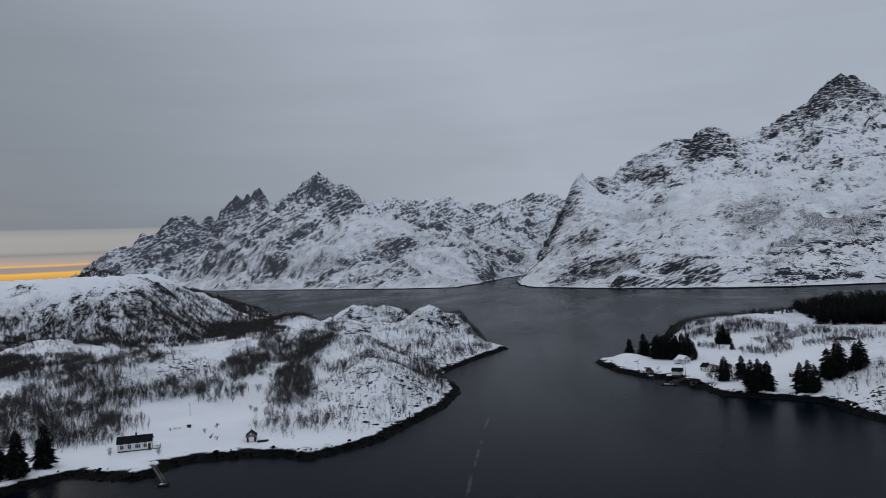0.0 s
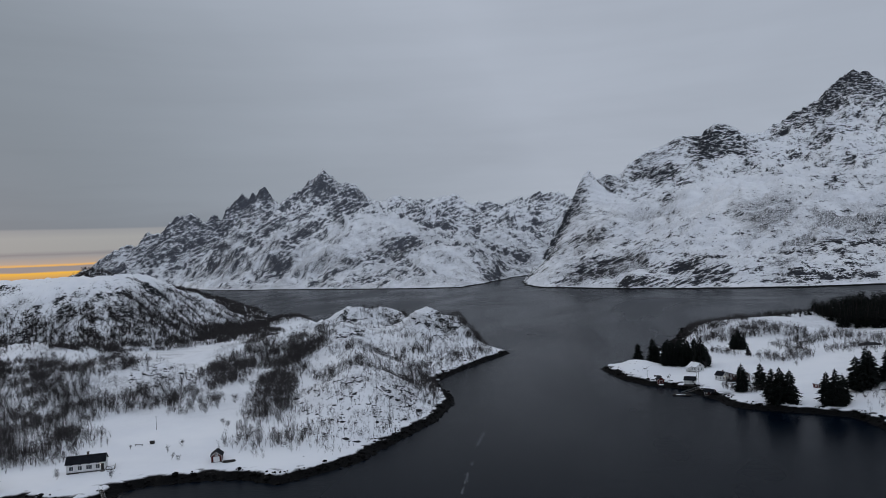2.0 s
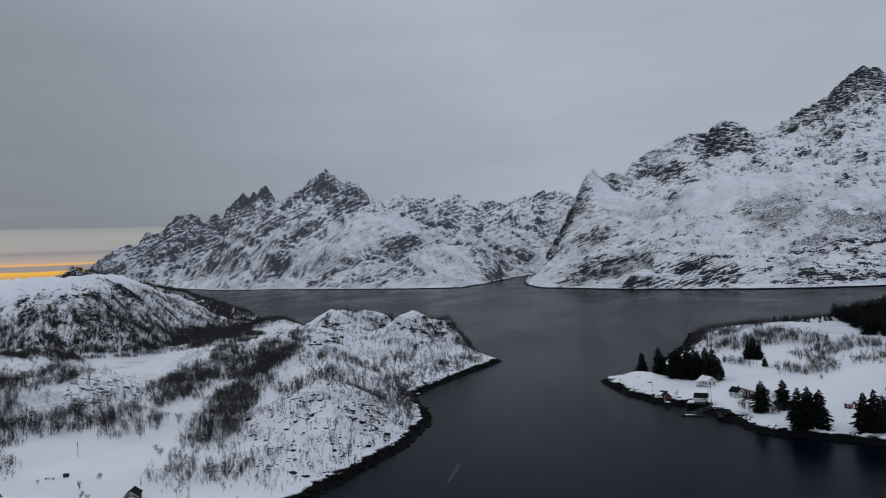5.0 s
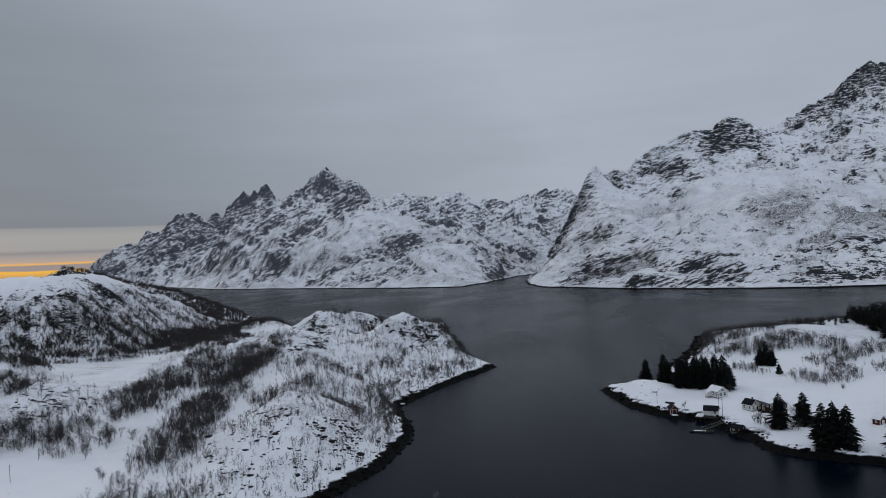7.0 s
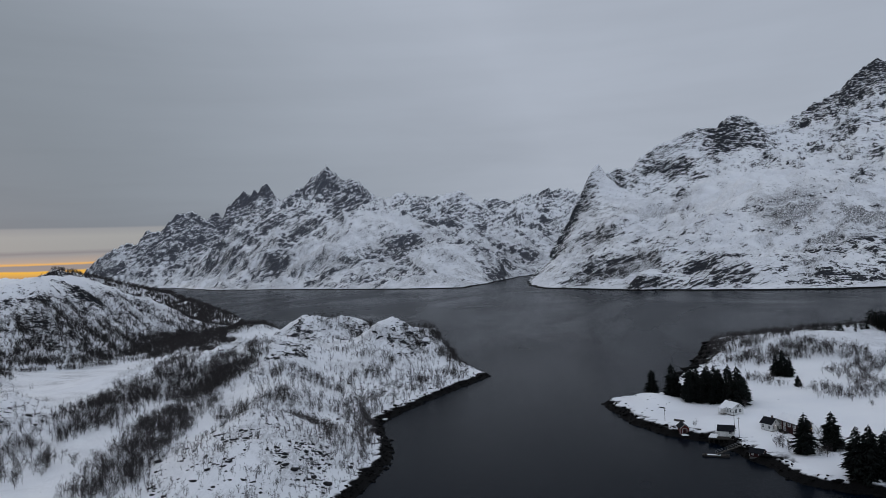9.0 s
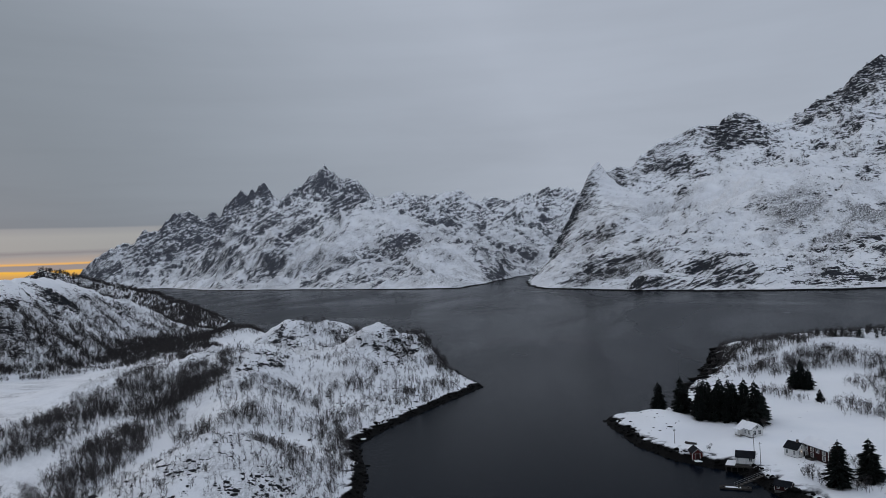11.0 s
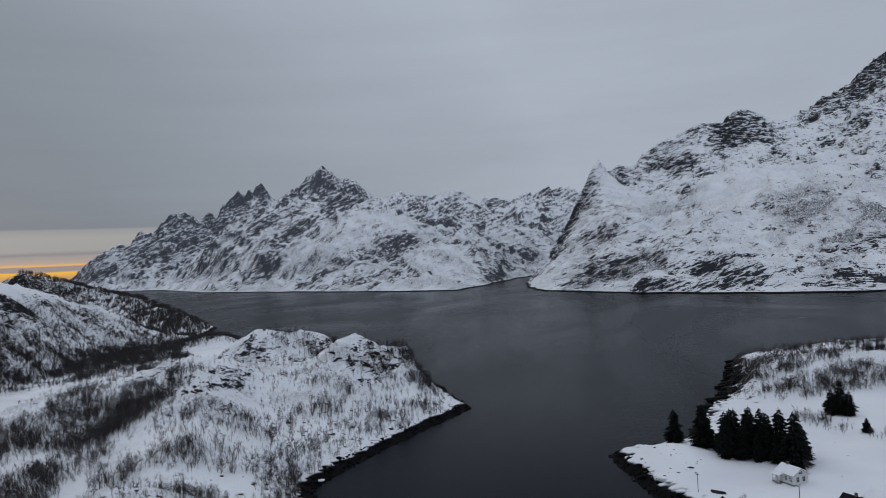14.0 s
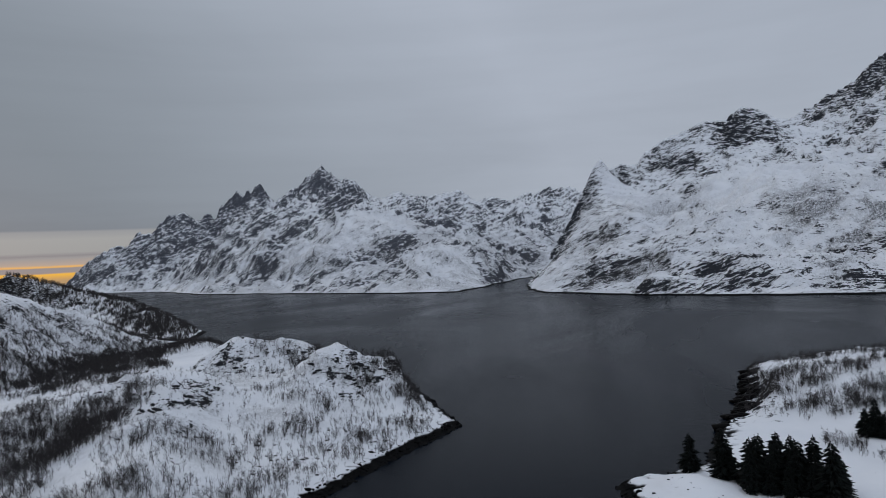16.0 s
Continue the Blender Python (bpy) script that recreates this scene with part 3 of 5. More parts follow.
def west_cover(x, y, z, d):
    """Where rock breaks through, and where low heath stands out of the snow."""
    bare = -0.22 - 0.14 * smooth(-350, -385, x) + 0.30 * smooth(8, 18, z) * smooth(0.30, 0.6, ridged(x, y, 40, 4, seed=2.2))
    for cx, cy, k, rx, ry in WEST_OUTCROPS:
        bare = bare + hill(x, y, cx, cy, 1.15 * k, rx, ry)
    return bare, smooth(4.5, 9, z) * smooth(58, 44, z) * smooth(7, 16, d) * (0.35 + 0.65 * smooth(-0.2, 0.2, fbm(x, y, 30, 3, seed=5.5)))


def east_cover(x, y, z, d):
    bare = -0.20 + 0.25 * smooth(6, 12, z) + hill(x, y, 104, 320, 0.5, 10, 16) + hill(x, y, 48, 590, 1.1, 7, 55)
    return bare, 0.6 * smooth(5.5, 9, z) * smooth(6, 14, d)


def range_cover(x, y, z, bare):
    return bare, 0.6 * smooth(330, 60, z)


def face_cover(x, y, z, bare):
    return bare, np.clip(0.26 + 1.2 * patches(x, y, FACE_SCRUB), 0, 1.1) * smooth(330, 150, z)


# ---------------------------------------------------------------- the large structure
water = new("water", mesh_from("water", [(-9000, -3000, 0), (9000, -3000, 0), (9000, 9000, 0), (-9000, 9000, 0)], [(0, 1, 2, 3)], [M_WATER]))
tagged(water, "dark calm fjord water with faint ripples", "water", kind="structure")
land("ground_west", "snow-covered rocky headland with knolls and a long hill", spread(-1500, -55, 1.6, -440, -60, 14), spread(20, 1500, 1.6, 185, 690, 14), west_height, M_WEST, west_cover)
land("ground_east", "low snowy headland with a dark rocky shore", spread(-20, 620, 1.3, -16, 150, 14), spread(100, 860, 1.3, 280, 720, 14), east_height, M_WEST, east_cover)
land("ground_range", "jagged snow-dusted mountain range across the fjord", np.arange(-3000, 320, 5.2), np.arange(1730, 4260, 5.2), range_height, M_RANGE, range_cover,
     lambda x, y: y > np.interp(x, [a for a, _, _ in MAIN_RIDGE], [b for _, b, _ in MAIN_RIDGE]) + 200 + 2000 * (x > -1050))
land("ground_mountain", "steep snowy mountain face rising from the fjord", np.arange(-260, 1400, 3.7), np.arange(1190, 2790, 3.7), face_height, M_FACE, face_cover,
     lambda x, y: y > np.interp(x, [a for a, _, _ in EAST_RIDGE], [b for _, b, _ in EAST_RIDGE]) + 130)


# ---------------------------------------------------------------- simple materials
def plain(name, a, b, size, rough, metal=0.0, bump=0.0):
    """A surface between two close colours, mottled at the given size and at a tenth of it."""
    m, t, s = material(name)
    p = t.nodes.new("ShaderNodeTexCoord").outputs["Object"]
    v = n_math(t, "ADD", n_math(t, "MULTIPLY", n_noise(t, p, 1.0 / size, 3), 0.6), n_math(t, "MULTIPLY", n_noise(t, p, 9.0 / size, 2), 0.4))
    socket(t, s, "Base Color", n_mix(t, n_range(t, v, 0.35, 0.65), a, b))
    s.inputs["Roughness"].default_value, s.inputs["Metallic"].default_value = rough, metal
    s.inputs["Specular IOR Level"].default_value = 0.5 if rough < 0.5 else 0.05
    if bump:
        socket(t, s, "Normal", n_bump(t, v, bump))
    return m


def boards(name, a, b, width):
    """Upright painted boards, weathered here and there."""
    m, t, s = material(name)
    p = t.nodes.new("ShaderNodeTexCoord").outputs["Object"]
    x, y, z = n_split(t, p)
    groove = n_math(t, "PINGPONG", n_math(t, "ADD", x, y), width / 2)
    edge = n_range(t, groove, 0.0, width * 0.10, 0.0, 1.0)
    worn = n_noise(t, n_map(t, p, (3, 3, 0.6)), 1.2, 4)
    colour = n_mix(t, n_range(t, worn, 0.35, 0.7), a, b)
    socket(t, s, "Base Color", n_mix(t, edge, [c * 0.45 for c in a], colour))
    s.inputs["Roughness"].default_value, s.inputs["Specular IOR Level"].default_value = 0.8, 0.15
    socket(t, s, "Normal", n_bump(t, edge, 0.02))
    return m


def glowing(name, colour, power):
    m, t, s = material(name)
    s.inputs["Base Color"].default_value = (*colour, 1)
    s.inputs["Emission Color"].default_value = (*colour, 1)
    s.inputs["Emission Strength"].default_value = power
    return m


def twig_material(name, a, b):
    m, t, s = material(name)
    isle = t.nodes.new("ShaderNodeNewGeometry").outputs["Random Per Island"]
    socket(t, s, "Base Color", n_mix(t, isle, a, b))
    s.inputs["Roughness"].default_value = 0.9
    s.inputs["Specular IOR Level"].default_value = 0.2
    return m


WHITE_WALL = boards("white_painted_boards", (0.66, 0.66, 0.65), (0.55, 0.56, 0.56), 0.16)
RED_WALL = boards("red_painted_boards", (0.085, 0.012, 0.011), (0.055, 0.010, 0.009), 0.16)
DARK_RED_WALL = boards("dark_red_painted_boards", (0.034, 0.010, 0.010), (0.022, 0.008, 0.008), 0.16)
WHITE_TRIM = plain("white_trim", (0.72, 0.72, 0.70), (0.62, 0.63, 0.63), 0.5, 0.6)
DARK_ROOF = plain("dark_slate_roof", (0.007, 0.008, 0.011), (0.014, 0.015, 0.019), 1.2, 0.7, bump=0.02)
SNOW = plain("settled_snow", (0.79, 0.805, 0.84), (0.86, 0.868, 0.886), 1.5, 0.7, bump=0.05)
STONE = plain("foundation_stone", (0.07, 0.07, 0.07), (0.13, 0.125, 0.12), 0.6, 0.85, bump=0.04)
WET_ROCK = plain("wet_shore_rock", (0.002, 0.002, 0.0024), (0.007, 0.0068, 0.0068), 0.8, 0.7, bump=0.06)
BARE_ROCK = plain("bare_grey_rock", (0.016, 0.017, 0.019), (0.045, 0.044, 0.046), 0.9, 0.85, bump=0.06)
PANE = plain("dark_window_glass", (0.035, 0.040, 0.050), (0.055, 0.060, 0.070), 0.8, 0.12)
GREY_WOOD = plain("weathered_grey_wood", (0.10, 0.092, 0.085), (0.17, 0.16, 0.15), 0.4, 0.85, bump=0.01)
TARRED = plain("tarred_wood", (0.022, 0.020, 0.019), (0.05, 0.046, 0.042), 0.4, 0.8, bump=0.01)
BRICK = plain("chimney_brick", (0.09, 0.075, 0.07), (0.15, 0.12, 0.11), 0.3, 0.85)
STEEL = plain("grey_steel", (0.22, 0.23, 0.24), (0.30, 0.31, 0.32), 0.3, 0.45, 0.8)
LAMP_WARM = glowing("warm_lamp", (1.0, 0.62, 0.28), 8.0)
TWIG = twig_material("birch_twigs", (0.022, 0.0195, 0.0195), (0.072, 0.065, 0.065))
TRUNK = plain("birch_bark", (0.10, 0.09, 0.085), (0.18, 0.165, 0.155), 0.3, 0.85)
NEEDLE = twig_material("spruce_needles", (0.0028, 0.0046, 0.0040), (0.007, 0.0105, 0.0085))
SPRUCE_BARK = plain("spruce_bark", (0.035, 0.028, 0.024), (0.06, 0.05, 0.043), 0.3, 0.9)


# ---------------------------------------------------------------- shapes of parts
class Shape:
    """Gathers boxes, prisms and tubes into one mesh."""

    def __init__(self):
        self.v, self.f = [], []

    def add(self, verts, faces):
        n = len(self.v)
        self.v += [tuple(p) for p in verts]
        self.f += [tuple(n + i for i in f) for f in faces]
        return self

    def box(self, x0, x1, y0, y1, z0, z1, m=None):
        c = [Vector((x, y, z)) for z in (z0, z1) for x, y in ((x0, y0), (x1, y0), (x1, y1), (x0, y1))]
        if m is not None:
            c = [m @ p for p in c]
        return self.add(c, [(0, 3, 2, 1), (4, 5, 6, 7), (0, 1, 5, 4), (1, 2, 6, 5), (2, 3, 7, 6), (3, 0, 4, 7)])

    def prism(self, outline, x0, x1):
        """An outline of (y, z), counter-clockwise seen from +x, drawn from x0 to x1."""
        n = len(outline)
        v = [(x0, y, z) for y, z in outline] + [(x1, y, z) for y, z in outline]
        f = [tuple(range(n - 1, -1, -1)), tuple(range(n, 2 * n))]
        return self.add(v, f + [(i, (i + 1) % n, n + (i + 1) % n, n + i) for i in range(n)])

    def tube(self, a, b, ra, rb, sides=6):
        a, b = Vector(a), Vector(b)
        u = (b - a).orthogonal().normalized()
        w = (b - a).normalized().cross(u)
        ring = [u * math.cos(k * math.tau / sides) + w * math.sin(k * math.tau / sides) for k in range(sides)]
        v = [a + r * ra for r in ring] + [b + r * rb for r in ring]
        f = [(i, (i + 1) % sides, sides + (i + 1) % sides, sides + i) for i in range(sides)]
        return self.add(v, f + [tuple(range(sides - 1, -1, -1)), tuple(range(sides, 2 * sides))])

    def mesh(self, name, mat):
        me = bpy.data.meshes.new(name)
        me.from_pydata(self.v, [], self.f)
        me.materials.append(mat)
        me.validate()
        return me


def part(name, shape, mat, parent, label=""):
    ob = new(name, shape.mesh(name, mat) if isinstance(shape, Shape) else shape)
    ob.parent = parent
    return tagged(ob, label) if label else ob


def thing(name, label, category, m, group=""):
    ob = new(name)
    ob.empty_display_size = 0.3
    ob.matrix_world = m
    return tagged(ob, label, category, group)


def ground_z(x, y, height):
    return float(height(np.array([float(x)]), np.array([float(y)]))[0][0])


def window(parent, face, along_wall, z, w, h, wall_at, muntins=(1, 1)):
    """A framed window on a wall. face: 0 front (-y), 1 back (+y), 2 right (+x), 3 left (-x)."""
    turn = {0: 0, 1: 180, 2: 90, 3: -90}[face]
    m = Matrix.Rotation(radians(turn), 4, "Z") @ Matrix.Translation((along_wall if face in (0, 2) else -along_wall, -wall_at, z))
    frame_shape = Shape()
    for x0, x1, z0, z1 in ((-w / 2 - 0.11, w / 2 + 0.11, h, h + 0.12), (-w / 2 - 0.11, w / 2 + 0.11, -0.12, 0), (-w / 2 - 0.11, -w / 2, 0, h), (w / 2, w / 2 + 0.11, 0, h)):
        frame_shape.box(x0, x1, -0.07, 0.02, z0, z1, m)
    for i in range(1, muntins[0] + 1):
        x = -w / 2 + w * i / (muntins[0] + 1)
        frame_shape.box(x - 0.03, x + 0.03, -0.055, 0.0, 0, h, m)
    for i in range(1, muntins[1] + 1):
        q = h * i / (muntins[1] + 1)
        frame_shape.box(-w / 2, w / 2, -0.054, 0.0, q - 0.025, q + 0.025, m)
    win = part("window", frame_shape, WHITE_TRIM, parent)
    part("pane", Shape().box(-w / 2, w / 2, -0.03, 0.01, 0, h, m), PANE, win)
    return win


def house(name, label, category, m, length, width, wall_h, rise, wall_mat, roof_mat, snowy, windows, over=0.4, base_h=0.5, chimney=None, group="", ends=WHITE_TRIM):
    """A gabled house: the ridge runs along x, the front is -y. Its origin stands on the ground."""
    h = thing(name, label, category, m, group)
    x0, y0, top = length / 2, width / 2, base_h + wall_h
    part("foundation", Shape().box(-x0 + 0.04, x0 - 0.04, -y0 + 0.04, y0 - 0.04, -1.4, base_h), STONE, h)
    part("wall", Shape().prism([(-y0, base_h), (y0, base_h), (y0, top), (0, top + rise), (-y0, top)], -x0, x0), wall_mat, h)
    run = math.hypot(y0, rise)
    ny, nz = rise / run, y0 / run
    ey, ez = y0 + over * nz, top - over * ny
    t = 0.16
    slab = [(-ey, ez), (0, top + rise), (ey, ez), (ey + ny * t, ez + nz * t), (0, top + rise + t / nz), (-ey - ny * t, ez + nz * t)]
    roof = part("roof", Shape().prism(slab, -x0 - over, x0 + over), roof_mat, h)
    if snowy:
        s = 0.28
        cover = [(-ey - ny * t, ez + nz * t + 0.004), (0, top + rise + t / nz + 0.004), (ey + ny * t, ez + nz * t + 0.004), (ey + ny * t, ez + nz * (t + s * 0.7)),
                 (0.5, top + rise + t / nz + s - 0.5 * rise / y0), (0, top + rise + t / nz + s * 0.82), (-0.5, top + rise + t / nz + s - 0.5 * rise / y0), (-ey - ny * t, ez + nz * (t + s * 0.7))]
        part("snow_cover", Shape().prism(cover, -x0 - over - 0.03, x0 + over + 0.03), SNOW, roof, "thick settled snow")
    for sx in (-1, 1):
        e = sx * (x0 + over)
        for sy in (-1, 1):
            board = [(sy * ey, ez - 0.12), (0, top + rise - 0.12), (0, top + rise + 0.02), (sy * ey, ez + 0.02)]
            part("bargeboard", Shape().prism(board if sy < 0 else board[::-1], e - 0.03 + sx * 0.035, e + 0.03 + sx * 0.035), ends, roof)
        for sy in (-1, 1):
            part("corner_board", Shape().box(sx * x0 - 0.07, sx * x0 + 0.07, sy * y0 - 0.07, sy * y0 + 0.07, base_h, top - 0.05), ends, h)
    for face, a, z, w, hh, mun in windows:
        window(h, face, a, base_h + z, w, hh, y0 if face < 2 else x0, mun)
    if chimney is not None:
        c = part("chimney", Shape().box(chimney - 0.32, chimney + 0.32, -0.32, 0.32, top + rise - 0.4, top + rise + 0.95), BRICK, h)
        part("chimney_cap", Shape().box(chimney - 0.40, chimney + 0.40, -0.40, 0.40, top + rise + 0.95, top + rise + 1.07), STONE, c)
    return h


def door(parent, face, a, z, w, hh, wall_at, mat):
    turn = {0: 0, 1: 180, 2: 90, 3: -90}[face]
    m = Matrix.Rotation(radians(turn), 4, "Z") @ Matrix.Translation((a if face in (0, 2) else -a, -wall_at, z))
    d = part("door", Shape().box(-w / 2, w / 2, -0.05, 0.02, 0, hh, m), mat, parent)
    part("door_frame", Shape().box(-w / 2 - 0.1, -w / 2, -0.06, 0.02, 0, hh + 0.1, m).box(w / 2, w / 2 + 0.1, -0.06, 0.02, 0, hh + 0.1, m).box(-w / 2, w / 2, -0.06, 0.02, hh, hh + 0.1, m), WHITE_TRIM, d)
    part("door_handle", Shape().box(w * 0.34, w * 0.42, -0.11, -0.05, hh * 0.46, hh * 0.50, m), STEEL, d)
    return d


def wall_lamp(parent, p):
    """A lit lamp on a bracket."""
    x, y, z = p
    l = part("wall_lamp", Shape().box(x - 0.05, x + 0.05, y - 0.05, y + 0.05, z + 0.16, z + 0.24), STEEL, parent)
    part("bulb", Shape().tube((x, y, z - 0.12), (x, y, z + 0.14), 0.11, 0.09, 8), LAMP_WARM, l, "lit warm glass bulb")


# ---------------------------------------------------------------- houses on the western shore
zw = ground_z(-166, 237, west_height)
long_house = house("farmhouse", "long white wooden farmhouse with a dark roof near the shore", "house", pose(-167.0, 240.0, zw - 0.25, rz=29), 11.2, 5.6, 2.7, 1.75, WHITE_WALL, DARK_ROOF, False,
                   [(0, x, 0.65, 1.15, 1.25, (1, 0)) for x in (-4.2, -1.7, 3.5)] + [(0, 1.0, 0.65, 1.6, 1.25, (2, 0))]
                   + [(0, x, 2.15, 0.85, 0.42, (1, 0)) for x in (-4.2, -1.7, 1.0, 3.5)]
                   + [(2, 1.4, 0.7, 1.0, 1.2, (1, 1)), (2, -1.4, 0.7, 1.0, 1.2, (1, 1)), (3, 0, 0.7, 1.0, 1.2, (1, 1)), (1, -3, 0.7, 1.0, 1.2, (1, 1)), (1, 3, 0.7, 1.0, 1.2, (1, 1))],
                   base_h=0.7, chimney=0.4)
part("cellar_front", Shape().box(-5.5, -2.0, -3.2, -2.8, -0.6, 0.62), TARRED, long_house, "dark open cellar front")
part("porch_step", Shape().box(4.4, 5.5, -3.8, -2.8, -0.4, 0.5), GREY_WOOD, long_house)
door(long_house, 0, 4.9, 0.7, 0.9, 2.0, 2.8, TARRED)
wall_lamp(long_house, (4.3, -2.9, 2.45))
deck = part("deck", Shape().box(5.8, 8.4, -2.4, 0.8, 0.25, 0.45), GREY_WOOD, long_house, "small wooden deck with snow")
part("snow_cover", Shape().box(5.9, 8.3, -2.3, 0.7, 0.454, 0.60), SNOW, deck)
for x, y in ((5.9, -2.3), (8.3, -2.3), (8.3, 0.7)):
    part("railing_post", Shape().box(x - 0.06, x + 0.06, y - 0.06, y + 0.06, -0.8, 1.35), GREY_WOOD, deck)
part("railing", Shape().box(5.9, 8.3, -2.35, -2.25, 1.28, 1.38).box(8.25, 8.35, -2.25, 0.7, 1.28, 1.38), GREY_WOOD, deck)

zb = ground_z(-129, 253, west_height)
boathouse = house("boathouse", "small red boathouse with white doors and snowy eaves", "boathouse", pose(-129.2, 254.2, zb - 0.1, rz=-66), 4.6, 3.4, 1.9, 1.3, RED_WALL, DARK_ROOF, False,
                  [(2, 0, 2.05, 0.6, 0.45, (1, 0))], over=0.35, base_h=0.25)
door(boathouse, 2, 0.0, 0.25, 1.7, 1.6, 2.3, WHITE_TRIM)


def rowing_boat(label, m, mat, upside=True):
    b = thing("rowing_boat", label, "boat", m)
    s, n = Shape(), 11
    rows = []
    for i in range(n):
        u = i / (n - 1) * 2 - 1
        w, lift = 0.75 * (1 - abs(u) ** 2.6) + 0.03, 0.22 * abs(u) ** 2
        prof = [(-w, 0.0), (-w * 0.92, 0.34), (-w * 0.45, 0.58 - lift), (0, 0.66 - lift), (w * 0.45, 0.58 - lift), (w * 0.92, 0.34), (w, 0.0)]
        rows.append([(u * 2.1, y, z if upside else 0.66 - z) for y, z in prof])
    k = len(rows[0])
    s.add([p for r in rows for p in r], [(i * k + j, i * k + j + 1, (i + 1) * k + j + 1, (i + 1) * k + j) for i in range(n - 1) for j in range(k - 1)])
    part("hull", s, mat, b)
    part("keel", Shape().box(-1.9, 1.9, -0.04, 0.04, 0.44 if upside else 0.0, 0.70 if upside else 0.2), GREY_WOOD, b)
    return b


rowing_boat("dark upturned rowing boat lying on the snow", pose(-124.2, 252.8, ground_z(-124.2, 252.8, west_height), rz=30), TARRED)
rowing_boat("dark upturned boat half buried in snow", pose(20.3, 415.8, ground_z(20.3, 415.8, east_height) - 0.1, rz=-30), TARRED)


def jetty(label, start, end, z, pontoon, turn):
    """A gangway from the shore to a floating pontoon with snow on it."""
    a, b = Vector((*start, z)), Vector((*end, 0.55))
    j = thing("jetty", label, "jetty", Matrix.Identity(4))
    way, n = (b - a).normalized(), max(6, int((b - a).length / 0.5))
    side = Vector((-way.y, way.x, 0)).normalized()
    for i in range(n):
        p = a + (b - a) * (i + 0.5) / n
        m = Matrix.Translation(p) @ Matrix((way, side, way.cross(side))).transposed().to_4x4()
        part("plank", Shape().box(-0.22, 0.22, -0.45, 0.45, 0.0, 0.07, m), TARRED if i % 3 else GREY_WOOD, j)
    for s in (-0.4, 0.4):
        part("beam", Shape().tube(a + side * s - Vector((0, 0, 0.1)), b + side * s - Vector((0, 0, 0.1)), 0.09, 0.09, 6), TARRED, j)
        part("handrail", Shape().tube(a + side * s * 1.1 + Vector((0, 0, 0.95)), b + side * s * 1.1 + Vector((0, 0, 0.95)), 0.035, 0.035, 5), STEEL, j)
        for q in (0.02, 0.34, 0.66, 0.98):
            p = a + (b - a) * q + side * s * 1.1
            part("rail_post", Shape().tube(p - Vector((0, 0, 0.1)), p + Vector((0, 0, 0.95)), 0.035, 0.035, 5), STEEL, j)
    w, d = pontoon
    m = Matrix.Translation((end[0], end[1], 0)) @ Matrix.Rotation(radians(turn), 4, "Z")
    f = part("pontoon", Shape().box(-w / 2, w / 2, -d / 2, d / 2, -0.25, 0.45, m), TARRED, j)
    part("snow_cover", Shape().box(-w * 0.32, w * 0.18, -d * 0.38, d * 0.1, 0.454, 0.52, m), SNOW, f)
    for x in (-w * 0.38, w * 0.1, w * 0.4):
        part("bollard", Shape().box(x - 0.2, x + 0.2, -d * 0.3, d * 0.1, 0.45, 0.85, m), TARRED, f)
    return j


jetty("narrow snowy jetty with a small floating pontoon", (-149.0, 222.5), (-136.2, 208.8), 2.4, (3.4, 1.9), 20)
jetty("wooden jetty with a long floating pontoon", (38.5, 386.0), (28.2, 377.4), 2.0, (8.0, 2.2), -8)

# ---------------------------------------------------------------- houses on the eastern headland
two_by_two = (1, 1)
zc = ground_z(38, 420.5, east_height)
cabin = house("cabin", "white wooden cabin with a thick snowy roof beside spruces", "house", pose(39.2, 421.0, zc - 0.3, rz=-60) @ Matrix.Scale(0.84, 4), 7.4, 5.4, 2.8, 1.8, WHITE_WALL, DARK_ROOF, True,
              [(2, -1.1, 0.8, 1.1, 1.5, two_by_two), (2, 1.1, 0.8, 1.1, 1.5, two_by_two), (2, 0, 3.05, 1.2, 0.9, two_by_two)] + [(0, x, 0.9, 0.9, 1.3, two_by_two) for x in (0.5, 2.5)]
              + [(1, x, 0.9, 0.9, 1.3, two_by_two) for x in (-2.5, 0, 2.5)], base_h=0.6, chimney=-1.5)
veranda = part("veranda", Shape().box(-3.6, -0.6, -4.4, -2.7, 0.35, 0.55), GREY_WOOD, cabin, "railed veranda with its own snowy roof")
part("veranda_roof", Shape().prism([(-4.7, 2.75), (-2.7, 3.2), (-2.7, 3.45), (-4.7, 3.0)], -3.9, -0.3), SNOW, veranda)
for x in (-3.5, -2.1, -0.7):
    part("veranda_post", Shape().box(x - 0.07, x + 0.07, -4.38, -4.24, -0.6, 2.85), WHITE_TRIM, veranda)
for i in range(13):
    part("baluster", Shape().box(-3.5 + i * 0.233 - 0.03, -3.5 + i * 0.233 + 0.03, -4.35, -4.29, 0.55, 1.4), WHITE_TRIM, veranda)
part("veranda_rail", Shape().box(-3.55, -0.65, -4.37, -4.27, 1.4, 1.48), WHITE_TRIM, veranda)
door(cabin, 0, -2.0, 0.6, 0.9, 2.0, 2.7, WHITE_TRIM)

